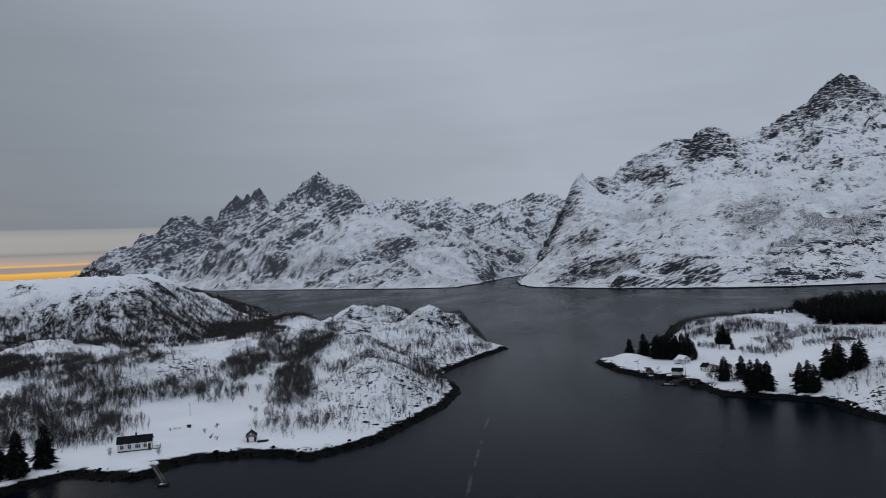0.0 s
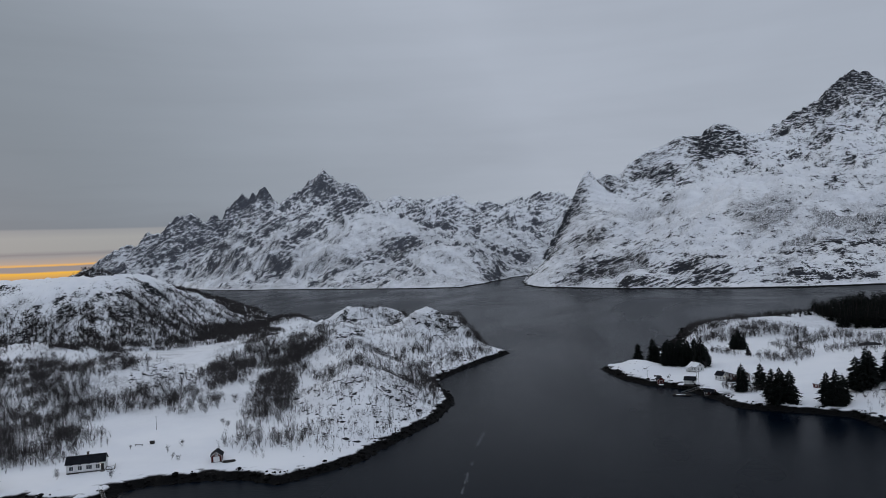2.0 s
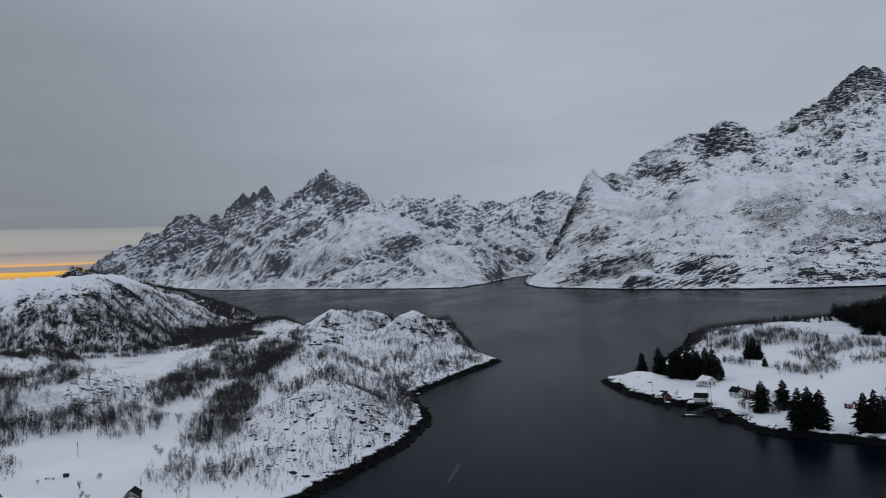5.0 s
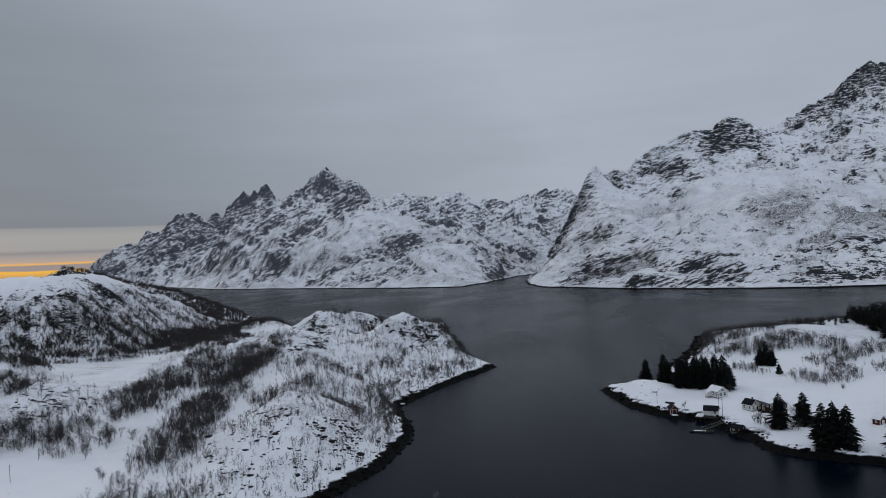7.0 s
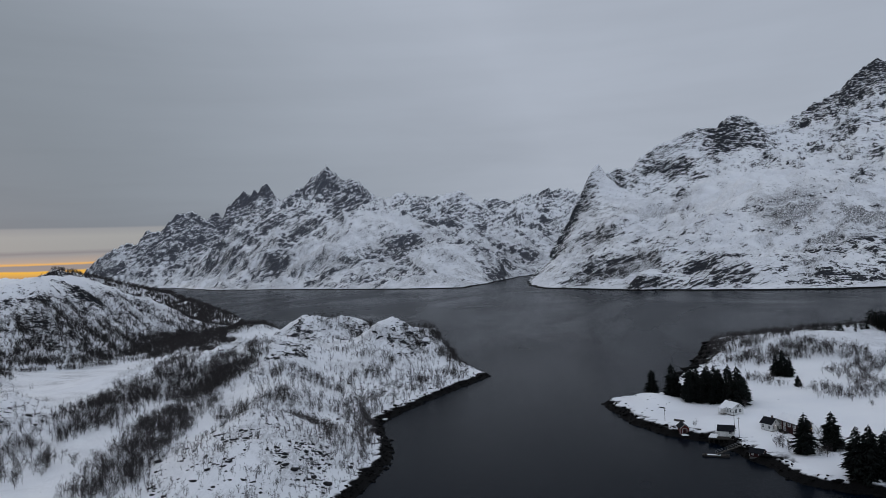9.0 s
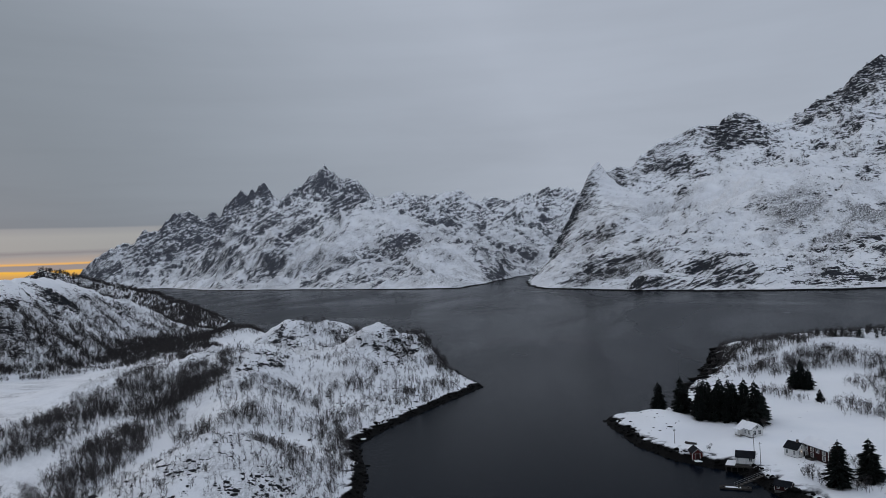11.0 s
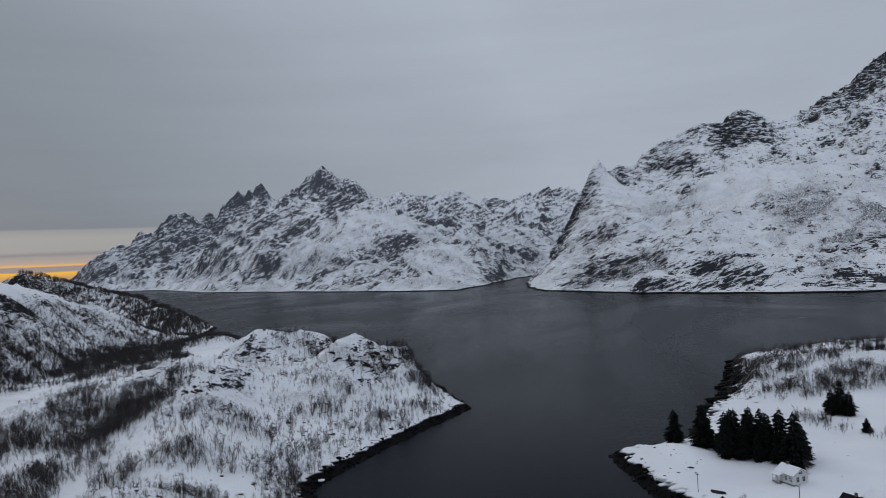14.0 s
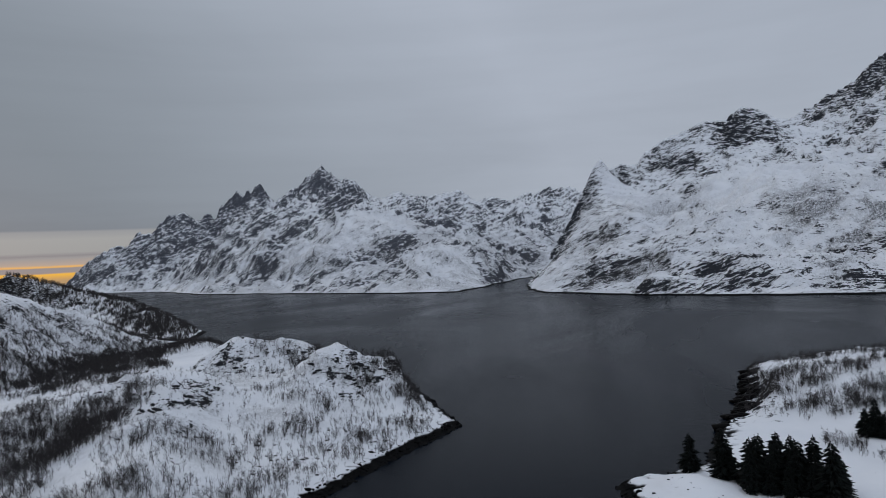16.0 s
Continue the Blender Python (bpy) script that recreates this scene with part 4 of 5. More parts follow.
zh = ground_z(47.3, 402.3, east_height)
white_house = house("cottage", "small white cottage with a dark roof and lit lamp", "house", pose(48.6, 402.6, zh - 0.3, rz=-52) @ Matrix.Scale(0.77, 4), 5.8, 5.0, 3.0, 2.1, WHITE_WALL, DARK_ROOF, False,
                    [(0, x, 0.9, 0.9, 1.4, two_by_two) for x in (-1.7, 1.7)] + [(2, -1.3, 0.9, 0.8, 1.4, two_by_two), (2, 0, 3.1, 0.8, 1.0, two_by_two)]
                    + [(1, x, 0.9, 0.9, 1.4, two_by_two) for x in (-1.7, 1.7)], base_h=0.5, chimney=1.2)
door(white_house, 2, 1.2, 0.5, 0.9, 2.0, 2.9, TARRED)
wall_lamp(white_house, (3.0, -0.3, 2.7))

zr = ground_z(55, 399, east_height)
red_house = house("red_house", "long dark red wooden house with white windows and snowy roof", "house", pose(55.4, 399.0, zr - 0.3, rz=-66), 10.6, 5.0, 3.7, 1.5, DARK_RED_WALL, DARK_ROOF, True,
                  [(0, x, 2.2, 1.1, 1.2, two_by_two) for x in (-4.0, -1.6, 0.8, 3.4)] + [(0, x, 0.5, 1.0, 1.1, two_by_two) for x in (-4.0, -1.6, 3.4)]
                  + [(2, -1.2, 2.1, 1.0, 1.2, two_by_two), (2, 1.2, 2.1, 1.0, 1.2, two_by_two), (2, -1.2, 0.4, 1.0, 1.2, two_by_two)], base_h=0.4)
door(red_house, 2, 1.2, 0.4, 0.9, 2.0, 5.3, WHITE_TRIM)
wall_lamp(red_house, (5.45, 2.0, 2.4))
porch = part("porch", Shape().box(-2.4, 0.4, -4.3, -2.5, -0.4, 0.35), GREY_WOOD, red_house, "low entrance porch with steps")
part("step", Shape().box(-2.0, 0.0, -4.8, -4.3, -0.5, 0.12), GREY_WOOD, porch)
part("porch_rail", Shape().box(-2.4, -2.3, -4.3, -2.5, 0.35, 1.2), TARRED, porch)
part("porch_rail", Shape().box(0.3, 0.4, -4.3, -2.5, 0.35, 1.2), TARRED, porch)

quay_house = house("sea_house", "white boathouse with a dark roof on a stone quay", "boathouse", pose(33.8, 396.0, 1.9, rz=-14) @ Matrix.Scale(0.92, 4), 5.2, 4.2, 2.1, 1.4, WHITE_WALL, DARK_ROOF, False,
                   [(0, 1.6, 0.9, 0.8, 0.9, two_by_two), (2, 0, 0.9, 0.8, 0.9, two_by_two)], base_h=0.2)
door(quay_house, 0, -1.0, 0.2, 1.6, 1.8, 2.1, WHITE_TRIM)
quay = thing("quay", "dark piled quay with a snowy deck under the boathouse", "quay", pose(33.2, 395.0, 0, rz=-14))
part("deck", Shape().box(-5.0, 3.4, -3.2, 3.0, 1.5, 1.85), TARRED, quay)
part("snow_cover", Shape().box(-4.9, -2.3, -2.6, 2.8, 1.854, 1.99), SNOW, quay)
for i in range(6):
    for y in (-2.9, 0.0):
        part("pile", Shape().tube((-4.7 + i * 1.55, y, -2.5), (-4.7 + i * 1.55, y, 1.55), 0.17, 0.15, 7), TARRED, quay)

shore_house = house("boathouse", "small red boathouse standing over the water on piles", "boathouse", pose(20.7, 404.8, 0.75, rz=-80) @ Matrix.Scale(0.92, 4), 4.6, 3.4, 2.1, 1.4, RED_WALL, DARK_ROOF, False,
                    [], over=0.3, base_h=0.15)
door(shore_house, 2, 0, 0.15, 1.6, 1.8, 2.3, DARK_RED_WALL)
part("slip", Shape().prism([(-1.4, -0.1), (1.4, -0.1), (1.4, 0.1), (-1.4, 0.1)], 2.5, 4.6), SNOW, shore_house, "snowy slipway boards")
for y in (-1.5, 1.5):
    for x in (-2.2, 0.0, 2.2, 4.3):
        part("pile", Shape().tube((x, y, -3.5), (x, y, 0.0), 0.16, 0.14, 7), TARRED, shore_house)

pier_house = house("boathouse", "dark red boathouse by the jetty with a warm lamp", "boathouse", pose(39.8, 374.4, 0.8, rz=-30) @ Matrix.Scale(0.66, 4), 6.0, 4.4, 1.9, 1.5, DARK_RED_WALL, DARK_ROOF, False,
                   [(0, -1.5, 0.8, 0.8, 0.9, two_by_two), (0, 1.5, 0.8, 0.8, 0.9, two_by_two)], base_h=0.3)
door(pier_house, 3, 0, 0.3, 1.5, 1.8, 3.0, TARRED)
wall_lamp(pier_house, (-3.1, -1.4, 2.0))
pile_shape = [(-3.0, -2.0), (-3.0, 2.0), (-1.0, -2.0)]
for x, y in pile_shape:
    part("pile", Shape().tube((x, y, -4.0), (x, y, -0.1), 0.17, 0.15, 7), TARRED, pier_house)

zs = ground_z(81, 373.4, east_height)
shed = house("shed", "small red shed in the snow field", "shed", pose(83.6, 374.6, zs - 0.1, rz=-60), 3.0, 2.6, 1.9, 1.1, RED_WALL, DARK_RED_WALL, True, [(0, 0, 0.8, 0.6, 0.6, two_by_two)], over=0.25, base_h=0.15)
door(shed, 2, 0, 0.15, 0.8, 1.7, 1.5, WHITE_TRIM)
zt = ground_z(150, 585, east_height)
hut = house("hut", "small white hut with a snowy roof among the trees", "hut", pose(150, 592, zt, rz=-30), 5.5, 4.0, 2.3, 1.5, WHITE_WALL, DARK_ROOF, True, [(0, 0, 0.8, 0.9, 0.9, two_by_two)], base_h=0.3)


def pole(label, x, y, height, h, lamp):
    p = thing("utility_pole", label, "pole", pose(x, y, ground_z(x, y, height) - 0.2, rz=20))
    part("post", Shape().tube((0, 0, -0.3), (0, 0, h), 0.10, 0.07, 8), GREY_WOOD, p)
    arm = part("crossarm", Shape().box(-0.5, 0.5, -0.04, 0.04, h - 0.42, h - 0.34), GREY_WOOD, p)
    for s in (-0.42, 0.42):
        part("insulator", Shape().tube((s, 0, h - 0.36), (s, 0, h - 0.16), 0.05, 0.04, 6), WHITE_TRIM, arm)
    if lamp:
        l = part("lamp_head", Shape().tube((0, -0.1, h - 0.9), (0, -0.7, h - 0.8), 0.05, 0.09, 6), STEEL, p)
        part("bulb", Shape().tube((0, -0.7, h - 1.02), (0, -0.7, h - 0.82), 0.14, 0.10, 8), LAMP_WARM, l)


pole("thin wooden utility pole standing in the snow", 15.4, 416.8, east_height, 5.2, False)
pole("thin wooden utility pole near the cabin", 37.5, 404.5, east_height, 6.0, False)
pole("wooden pole with a small lamp above the quay", 37.2, 392.0, east_height, 7.0, False)
pole("thin wooden utility pole in the snowy field", -173.9, 288.1, west_height, 5.4, False)

box_at = ground_z(-164.4, 271.1, west_height)
crate = thing("crate", "dark wooden crate lying on the snow", "crate", pose(-164.4, 271.1, box_at, rz=12))
part("body", Shape().box(-0.7, 0.7, -0.5, 0.5, -0.2, 0.9), TARRED, crate)
part("lid", Shape().box(-0.78, 0.78, -0.58, 0.58, 0.9, 0.98), TARRED, crate)
bench = thing("bench", "low wooden bench standing in the snow", "bench", pose(-168.0, 268.4, ground_z(-168, 268.4, west_height), rz=8))
part("seat", Shape().box(-1.5, 1.5, -0.22, 0.22, 0.42, 0.50), GREY_WOOD, bench)
for x in (-1.2, 1.2):
    part("leg", Shape().box(x - 0.06, x + 0.06, -0.2, 0.2, -0.2, 0.42), GREY_WOOD, bench)


# ---------------------------------------------------------------- trees
def cones(segments, sides=3):
    """Tapered sticks out of (a, b, ra) rows, pointed at b. Arrays of verts and triangles."""
    segs = np.array(segments, float)
    a, b, r = segs[:, 0:3], segs[:, 3:6], segs[:, 6]
    w = b - a
    w /= np.linalg.norm(w, axis=1, keepdims=True) + 1e-9
    u = np.cross(w, [0.31, 0.52, 0.79])
    u /= np.linalg.norm(u, axis=1, keepdims=True) + 1e-9
    v = np.cross(w, u)
    ring = [a + r[:, None] * (u * math.cos(k * math.tau / sides) + v * math.sin(k * math.tau / sides)) for k in range(sides)]
    verts = np.stack(ring + [b], 1).reshape(-1, 3)
    base = np.arange(len(segs))[:, None, None] * (sides + 1)
    tri = np.array([(k, (k + 1) % sides, sides) for k in range(sides)])[None]
    return verts, (base + tri).reshape(-1, 3)


def blades(segments, width):
    """Thin flat twigs out of (a, b, r) rows: one sliver each, turned by chance."""
    segs = np.array(segments, float)
    a, b, r = segs[:, 0:3], segs[:, 3:6], segs[:, 6]
    w = b - a
    u = np.cross(w, np.sin(a * 91.7 + 1.3))
    u *= (width * r / (np.linalg.norm(u, axis=1) + 1e-9))[:, None]
    verts = np.stack([a + u, a - u, b], 1).reshape(-1, 3)
    return verts, np.arange(len(verts)).reshape(-1, 3)


def birch_kind(r, branches, twigs, thick):
    """Stems as round sticks, branches and twigs as slivers, joined."""
    trunk, crown = birch_sticks(r, branches, twigs, thick)
    v1, f1 = cones(trunk)
    v2, f2 = blades(crown, 1.35)
    return np.concatenate([v1, v2]), np.concatenate([f1, f2 + len(v1)])


def birch_sticks(r, branches, twigs, thick):
    """A leafless birch one metre high: leaning stems, raised branches, and a rounded haze of fine twigs round them."""
    trunk, crown = [], []
    stems = int(r.integers(2, 5))
    for s in range(stems):
        root = np.array([r.normal(0, 0.05), r.normal(0, 0.05), -0.05])
        tip = np.array([r.normal(0, 0.14), r.normal(0, 0.14), r.uniform(0.60, 0.90)])
        trunk.append((*root, *tip, thick * 0.75))
        for i in range(max(2, branches // stems)):
            q = r.uniform(0.18, 0.95)
            p = root + (tip - root) * q
            az, up = r.uniform(0, math.tau), r.uniform(0.5, 1.25)
            ln = (0.38 * (1 - abs(q - 0.40)) + 0.05) * r.uniform(0.7, 1.2)
            e = p + ln * np.array([math.cos(az) * math.cos(up), math.sin(az) * math.cos(up), math.sin(up)])
            crown.append((*p, *e, thick * 0.5))
            for j in range(twigs):
                p2 = p + (e - p) * r.uniform(0.25, 1.0) + r.normal(0, 0.045, 3)
                e2 = p2 + r.uniform(0.12, 0.26) * np.array([*r.normal(0, 0.42, 2), r.uniform(0.3, 1.0)])
                crown.append((*p2, *e2, thick * 0.66))
    return trunk, crown


def scatter_sticks(name, label, spots, kinds, mat):
    """One mesh of many sticks trees. spots: rows of x, y, z, height, turn, kind."""
    vs, fs, n = [], [], 0
    for k, (v, f) in enumerate(kinds):
        rows = spots[spots[:, 5] == k]
        if not len(rows):
            continue
        c, s = np.cos(rows[:, 4])[:, None], np.sin(rows[:, 4])[:, None]
        h, wide = rows[:, 3][:, None], (rows[:, 3] * (0.85 + 0.35 * np.sin(rows[:, 0] * 7.3) ** 2))[:, None]
        x = (v[None, :, 0] * c - v[None, :, 1] * s) * wide + rows[:, 0][:, None]
        y = (v[None, :, 0] * s + v[None, :, 1] * c) * wide + rows[:, 1][:, None]
        z = v[None, :, 2] * h + rows[:, 2][:, None]
        vs.append(np.stack([x, y, z], 2).reshape(-1, 3))
        fs.append((f[None] + (np.arange(len(rows)) * len(v))[:, None, None]).reshape(-1, 3) + n)
        n += len(rows) * len(v)
    ob = new(name, mesh_from(name, np.concatenate(vs), np.concatenate(fs), [mat]))
    return tagged(ob, label, "birch scrub", kind="stuff")


def stand_density(x, y, stands):
    """How thick the scrub stands. stands: (points of a line, half width, density)."""
    dens = np.zeros(x.shape)
    for pts, w, k in stands:
        best = np.full(x.shape, 1e9)
        for (ax, ay), (bx, by) in zip(pts, pts[1:]):
            dx, dy = bx - ax, by - ay
            t = np.clip(((x - ax) * dx + (y - ay) * dy) / (dx * dx + dy * dy), 0, 1)
            best = np.minimum(best, np.hypot(x - ax - t * dx, y - ay - t * dy))
        dens = np.maximum(dens, k * smooth(w * 1.35, w * 0.55, best + 0.35 * w * fbm(x, y, 14, 3, seed=k * 7)))
    return dens


def plant(r, box, count, stands, height, clump, tall):
    x, y = r.uniform(box[0], box[1], count), r.uniform(box[2], box[3], count)
    z, d = height(x, y)
    dens = stand_density(x, y, stands)
    patch = smooth(-0.15, 0.30, fbm(x, y, clump, 3, seed=4.9)) * smooth(-0.35, 0.25, fbm(x, y, clump * 0.3, 2, seed=1.2))
    keep = (r.uniform(0, 1, count) < dens * (0.16 + 0.95 * patch)) & (d > 4.2) & (z > 1.6) & ((z < 50) | (y > 900))
    x, y, z, dens = x[keep], y[keep], z[keep], dens[keep]
    h = r.uniform(0.6 * tall[0], tall[1], len(x)) * (0.72 + 0.4 * np.clip(dens, 0, 1))
    return np.stack([x, y, z, h, r.uniform(0, math.tau, len(x)), r.integers(0, 6, len(x))], 1)


r = np.random.default_rng(11)
WEST_STANDS = [([(-100, 432), (-94, 470), (-87, 500), (-88, 530)], 13, 0.5), ([(-104, 418), (-94, 402), (-86, 382)], 8, 0.9),
               ([(-315, 346), (-284, 330), (-274, 336), (-247, 324), (-230, 318), (-214, 307)], 9, 1.15), ([(-260, 291), (-228, 270), (-222, 280), (-199, 265), (-192, 252)], 11, 1.15), ([(-235, 256), (-250, 245)], 12, 1.3),
               ([(-201, 320), (-193, 327)], 7, 1.2), ([(-214, 467), (-182, 450), (-189, 474), (-191, 445)], 13, 2.6), ([(-312, 590), (-322, 652), (-314, 700)], 7, 0.9),
               ([(-197, 480), (-206, 458), (-202, 436)], 13, 1.15), ([(-182, 490), (-190, 478), (-186, 463), (-178, 428), (-171, 392), (-154, 350), (-138, 309)], 10, 1.15),
               ([(-223, 452), (-224, 440), (-207, 412), (-196, 380), (-195, 350), (-202, 326), (-216, 312)], 12, 0.95),
               ([(-266, 313), (-255, 324), (-246, 333), (-244, 345), (-238, 358)], 11, 1.3), ([(-310, 328), (-307, 357), (-299, 366), (-276, 352)], 12, 1.1),
               ([(-268, 288), (-236, 287), (-212, 278)], 12, 1.1), ([(-250, 300), (-230, 304), (-214, 296)], 9, 1.1), ([(-214, 296), (-208, 308), (-204, 321), (-192, 326)], 7, 1.0),
               ([(-310, 350), (-360, 372), (-430, 395)], 16, 0.9), ([(-205, 490), (-230, 480)], 9, 0.6), ([(-494, 534), (-440, 531)], 7, 0.9), ([(-330, 428), (-318, 457)], 10, 1.0),
               ([(-198, 263), (-228, 270), (-250, 262)], 16, 1.1), ([(-206, 242), (-226, 246), (-244, 236)], 13, 1.0), ([(-240, 340), (-300, 400), (-380, 440)], 40, 0.10),
               ([(-140, 306), (-126, 284), (-116, 268)], 10, 0.35), ([(-131, 273), (-113, 277)], 7, 0.7), ([(-112, 290), (-98, 282)], 9, 0.22), ([(-180, 335), (-172, 318), (-180, 312)], 6, 0.4),
               ([(-154, 404), (-146, 409), (-138, 412), (-118, 418), (-104, 420), (-98, 416)], 7, 1.0), ([(-155, 440), (-142, 428), (-133, 434)], 9, 0.5), ([(-150, 400), (-128, 396)], 7, 0.4),
               ([(-120, 440), (-108, 480), (-104, 540)], 20, 0.34), ([(-148, 444), (-130, 462), (-122, 500)], 9, 0.6), ([(-116, 556), (-105, 562), (-98, 554), (-92, 551)], 9, 1.2), ([(-157, 530), (-144, 526), (-129, 524), (-121, 523)], 6, 0.5), ([(-104, 508), (-93, 498), (-91, 512)], 7, 0.7), ([(-190, 607), (-180, 604)], 7, 1.2), ([(-300, 614), (-284, 606), (-268, 596)], 6, 1.2),
               ([(-160, 560), (-131, 524), (-113, 502), (-100, 488)], 12, 0.28), ([(-112, 580), (-122, 596), (-160, 612)], 10, 0.9), ([(-182, 606), (-168, 600)], 6, 0.9),
               ([(-480, 516), (-390, 522), (-358, 556), (-354, 620), (-360, 690), (-368, 752), (-340, 770)], 27, 1.3), ([(-378, 560), (-380, 640), (-388, 690), (-390, 740), (-390, 800)], 16, 0.6), ([(-360, 620), (-345, 650), (-326, 652)], 17, 0.9), ([(-408, 660), (-409, 690), (-416, 736), (-410, 765)], 14, 0.4),
               ([(-330, 640), (-300, 680)], 8, 0.4), ([(-260, 520), (-300, 640)], 7, 0.35), ([(-345, 500), (-300, 590)], 7, 0.4),
               ([(-428, 800), (-438, 880), (-446, 905)], 28, 0.6), ([(-480, 700), (-460, 800)], 24, 0.3),
               ([(-100, 345), (-92, 320), (-95, 290)], 16, 0.10), ([(-110, 380), (-92, 372), (-84, 350)], 9, 0.4), ([(-230, 500), (-180, 520)], 26, 0.07),
               ([(-150, 470), (-130, 540), (-170, 590)], 34, 0.08), ([(-445, 928), (-472, 950), (-535, 1006), (-622, 1094), (-696, 1144), (-782, 1174), (-900, 1190)], 34, 1.0), ([(-352, 600), (-345, 645), (-338, 690)], 22, 0.6), ([(-312, 612), (-296, 640)], 9, 0.4)]
HEATH = [([(-108, 360), (-98, 330), (-96, 300)], 34, 1.2), ([(-84, 300), (-80, 330)], 9, 1.1), ([(-130, 545), (-150, 580), (-200, 590)], 22, 0.2), ([(-150, 440), (-120, 440), (-110, 500)], 30, 0.25),
         ([(-215, 350), (-225, 380)], 20, 0.3), ([(-230, 480), (-190, 515), (-150, 520)], 24, 0.3), ([(-370, 560), (-385, 600), (-395, 660)], 24, 0.5), ([(-430, 555), (-470, 540)], 20, 0.4)]
kinds_near = [birch_kind(r, 9, 4, 0.0140) for _ in range(6)]
kinds_far = [birch_kind(r, 7, 4, 0.0215) for _ in range(6)]
kinds_cape = [birch_kind(r, 4, 3, 0.046) for _ in range(6)]
kinds_low = [birch_kind(r, 5, 3, 0.0220) for _ in range(6)]
near_spots = plant(r, (-300, -72, 222, 640), 105000, WEST_STANDS, west_height, 13, (2.7, 5.2))
hill_spots = plant(r, (-520, -262, 480, 830), 95000, WEST_STANDS, west_height, 15, (2.9, 5.2))
hill_spots = hill_spots[(hill_spots[:, 0] < -300) | (hill_spots[:, 1] > 640)]
field_spots = plant(r, (-520, -300, 290, 480), 60000, WEST_STANDS, west_height, 15, (2.9, 5.2))
cape_spots = plant(r, (-950, -262, 830, 1210), 110000, WEST_STANDS, west_height, 20, (3.2, 5.6))
low_spots = plant(r, (-480, -72, 260, 680), 90000, HEATH, west_height, 12, (1.1, 2.5))
scatter_sticks("birch_thicket", "leafless dark birch scrub on the snowy knolls", near_spots, kinds_near, TWIG)
scatter_sticks("birch_thicket", "leafless birch wood along the foot of the hill", hill_spots, kinds_far, TWIG)
scatter_sticks("birch_thicket", "leafless birch scrub above the snowy field", field_spots, kinds_far, TWIG)
scatter_sticks("birch_thicket", "dark leafless wood on the distant cape", cape_spots, kinds_cape, TWIG)
scatter_sticks("heather", "low dark heather and dwarf birch poking through snow", low_spots, kinds_low, TWIG)
EAST_STANDS = [([(67, 539), (82, 539), (92, 548), (99, 543), (110, 536)], 10, 1.0), ([(78, 470), (81, 453), (92, 448), (99, 466), (99, 484), (97, 508)], 6, 0.6), ([(56, 568), (62, 562), (70, 564), (83, 571)], 7, 0.9),
               ([(104, 504), (120, 526), (131, 533), (138, 519)], 9, 0.65), ([(74, 590), (130, 600)], 16, 0.35), ([(125, 470), (150, 500)], 16, 0.4), ([(40, 546), (46, 560), (50, 590), (54, 604), (58, 655)], 4, 0.5),
               ([(55, 588), (62, 575), (56, 562)], 9, 0.9), ([(50, 540), (60, 536), (68, 532)], 7, 0.8), ([(66, 668), (120, 708), (220, 748)], 4, 0.9),
               ([(66, 485), (60, 500)], 5, 0.6), ([(58, 372), (50, 380)], 5, 0.4), ([(110, 353), (116, 350), (97, 326), (96, 349)], 6, 0.35)]
east_spots = plant(r, (40, 260, 330, 760), 140000, EAST_STANDS, east_height, 9, (2.3, 4.8))
scatter_sticks("birch_thicket", "leafless grey birch scrub on the low headland", east_spots, kinds_near, TWIG)


def bare_tree(label, x, y, h, height, seed, name="birch_tree", category="tree", group=""):
    q = np.random.default_rng(seed)
    trunk, crown = birch_sticks(q, 34, 9, 0.0080)
    t = thing(name, label, category, pose(x, y, ground_z(x, y, height), rz=seed * 37) @ Matrix.Diagonal((h, h, h, 1)), group)
    part("trunk", mesh_from("trunk", *cones(trunk, 5), [TRUNK]), None, t)
    part("crown", mesh_from("crown", *cones(crown), [TWIG]), None, t)


for i, (x, y, h) in enumerate([(-152.1, 261.6, 2.6), (-151.5, 269.5, 3.0), (-145.5, 253.6, 2.4), (-142.4, 252.4, 2.2), (-167.9, 263.5, 1.8), (-170, 230, 3.4), (-153.6, 233.8, 3.6),
                               (-176, 316, 6.4), (-174, 320, 5.4), (-168, 324, 6.0), (-171, 328, 6.2), (-166, 310, 6.4), (-180, 325, 6.0), (-163, 330, 5.0), (-158, 334, 5.5), (-150, 296, 3.0), (-146, 292, 3.6), (-192, 312, 5.0)]):
    bare_tree("small leafless birch standing alone in the snowy field", x, y, h, west_height, 40 + i, group="lone birches in the field")
for i, (x, y, h) in enumerate([(56, 387, 7.0), (60, 383, 6.0), (64, 362, 4.0), (45, 430, 4.0), (88, 430, 3.0), (84, 440, 3.4), (76, 462, 3.6), (96, 300, 3.2), (101, 318, 3.4), (66, 476, 3.8), (72, 470, 2.6), (36.5, 399, 2.2), (25, 408, 2.6)]):
    bare_tree("slender leafless birch standing in the snow", x, y, h, east_height, 80 + i, group="lone birches on the headland")


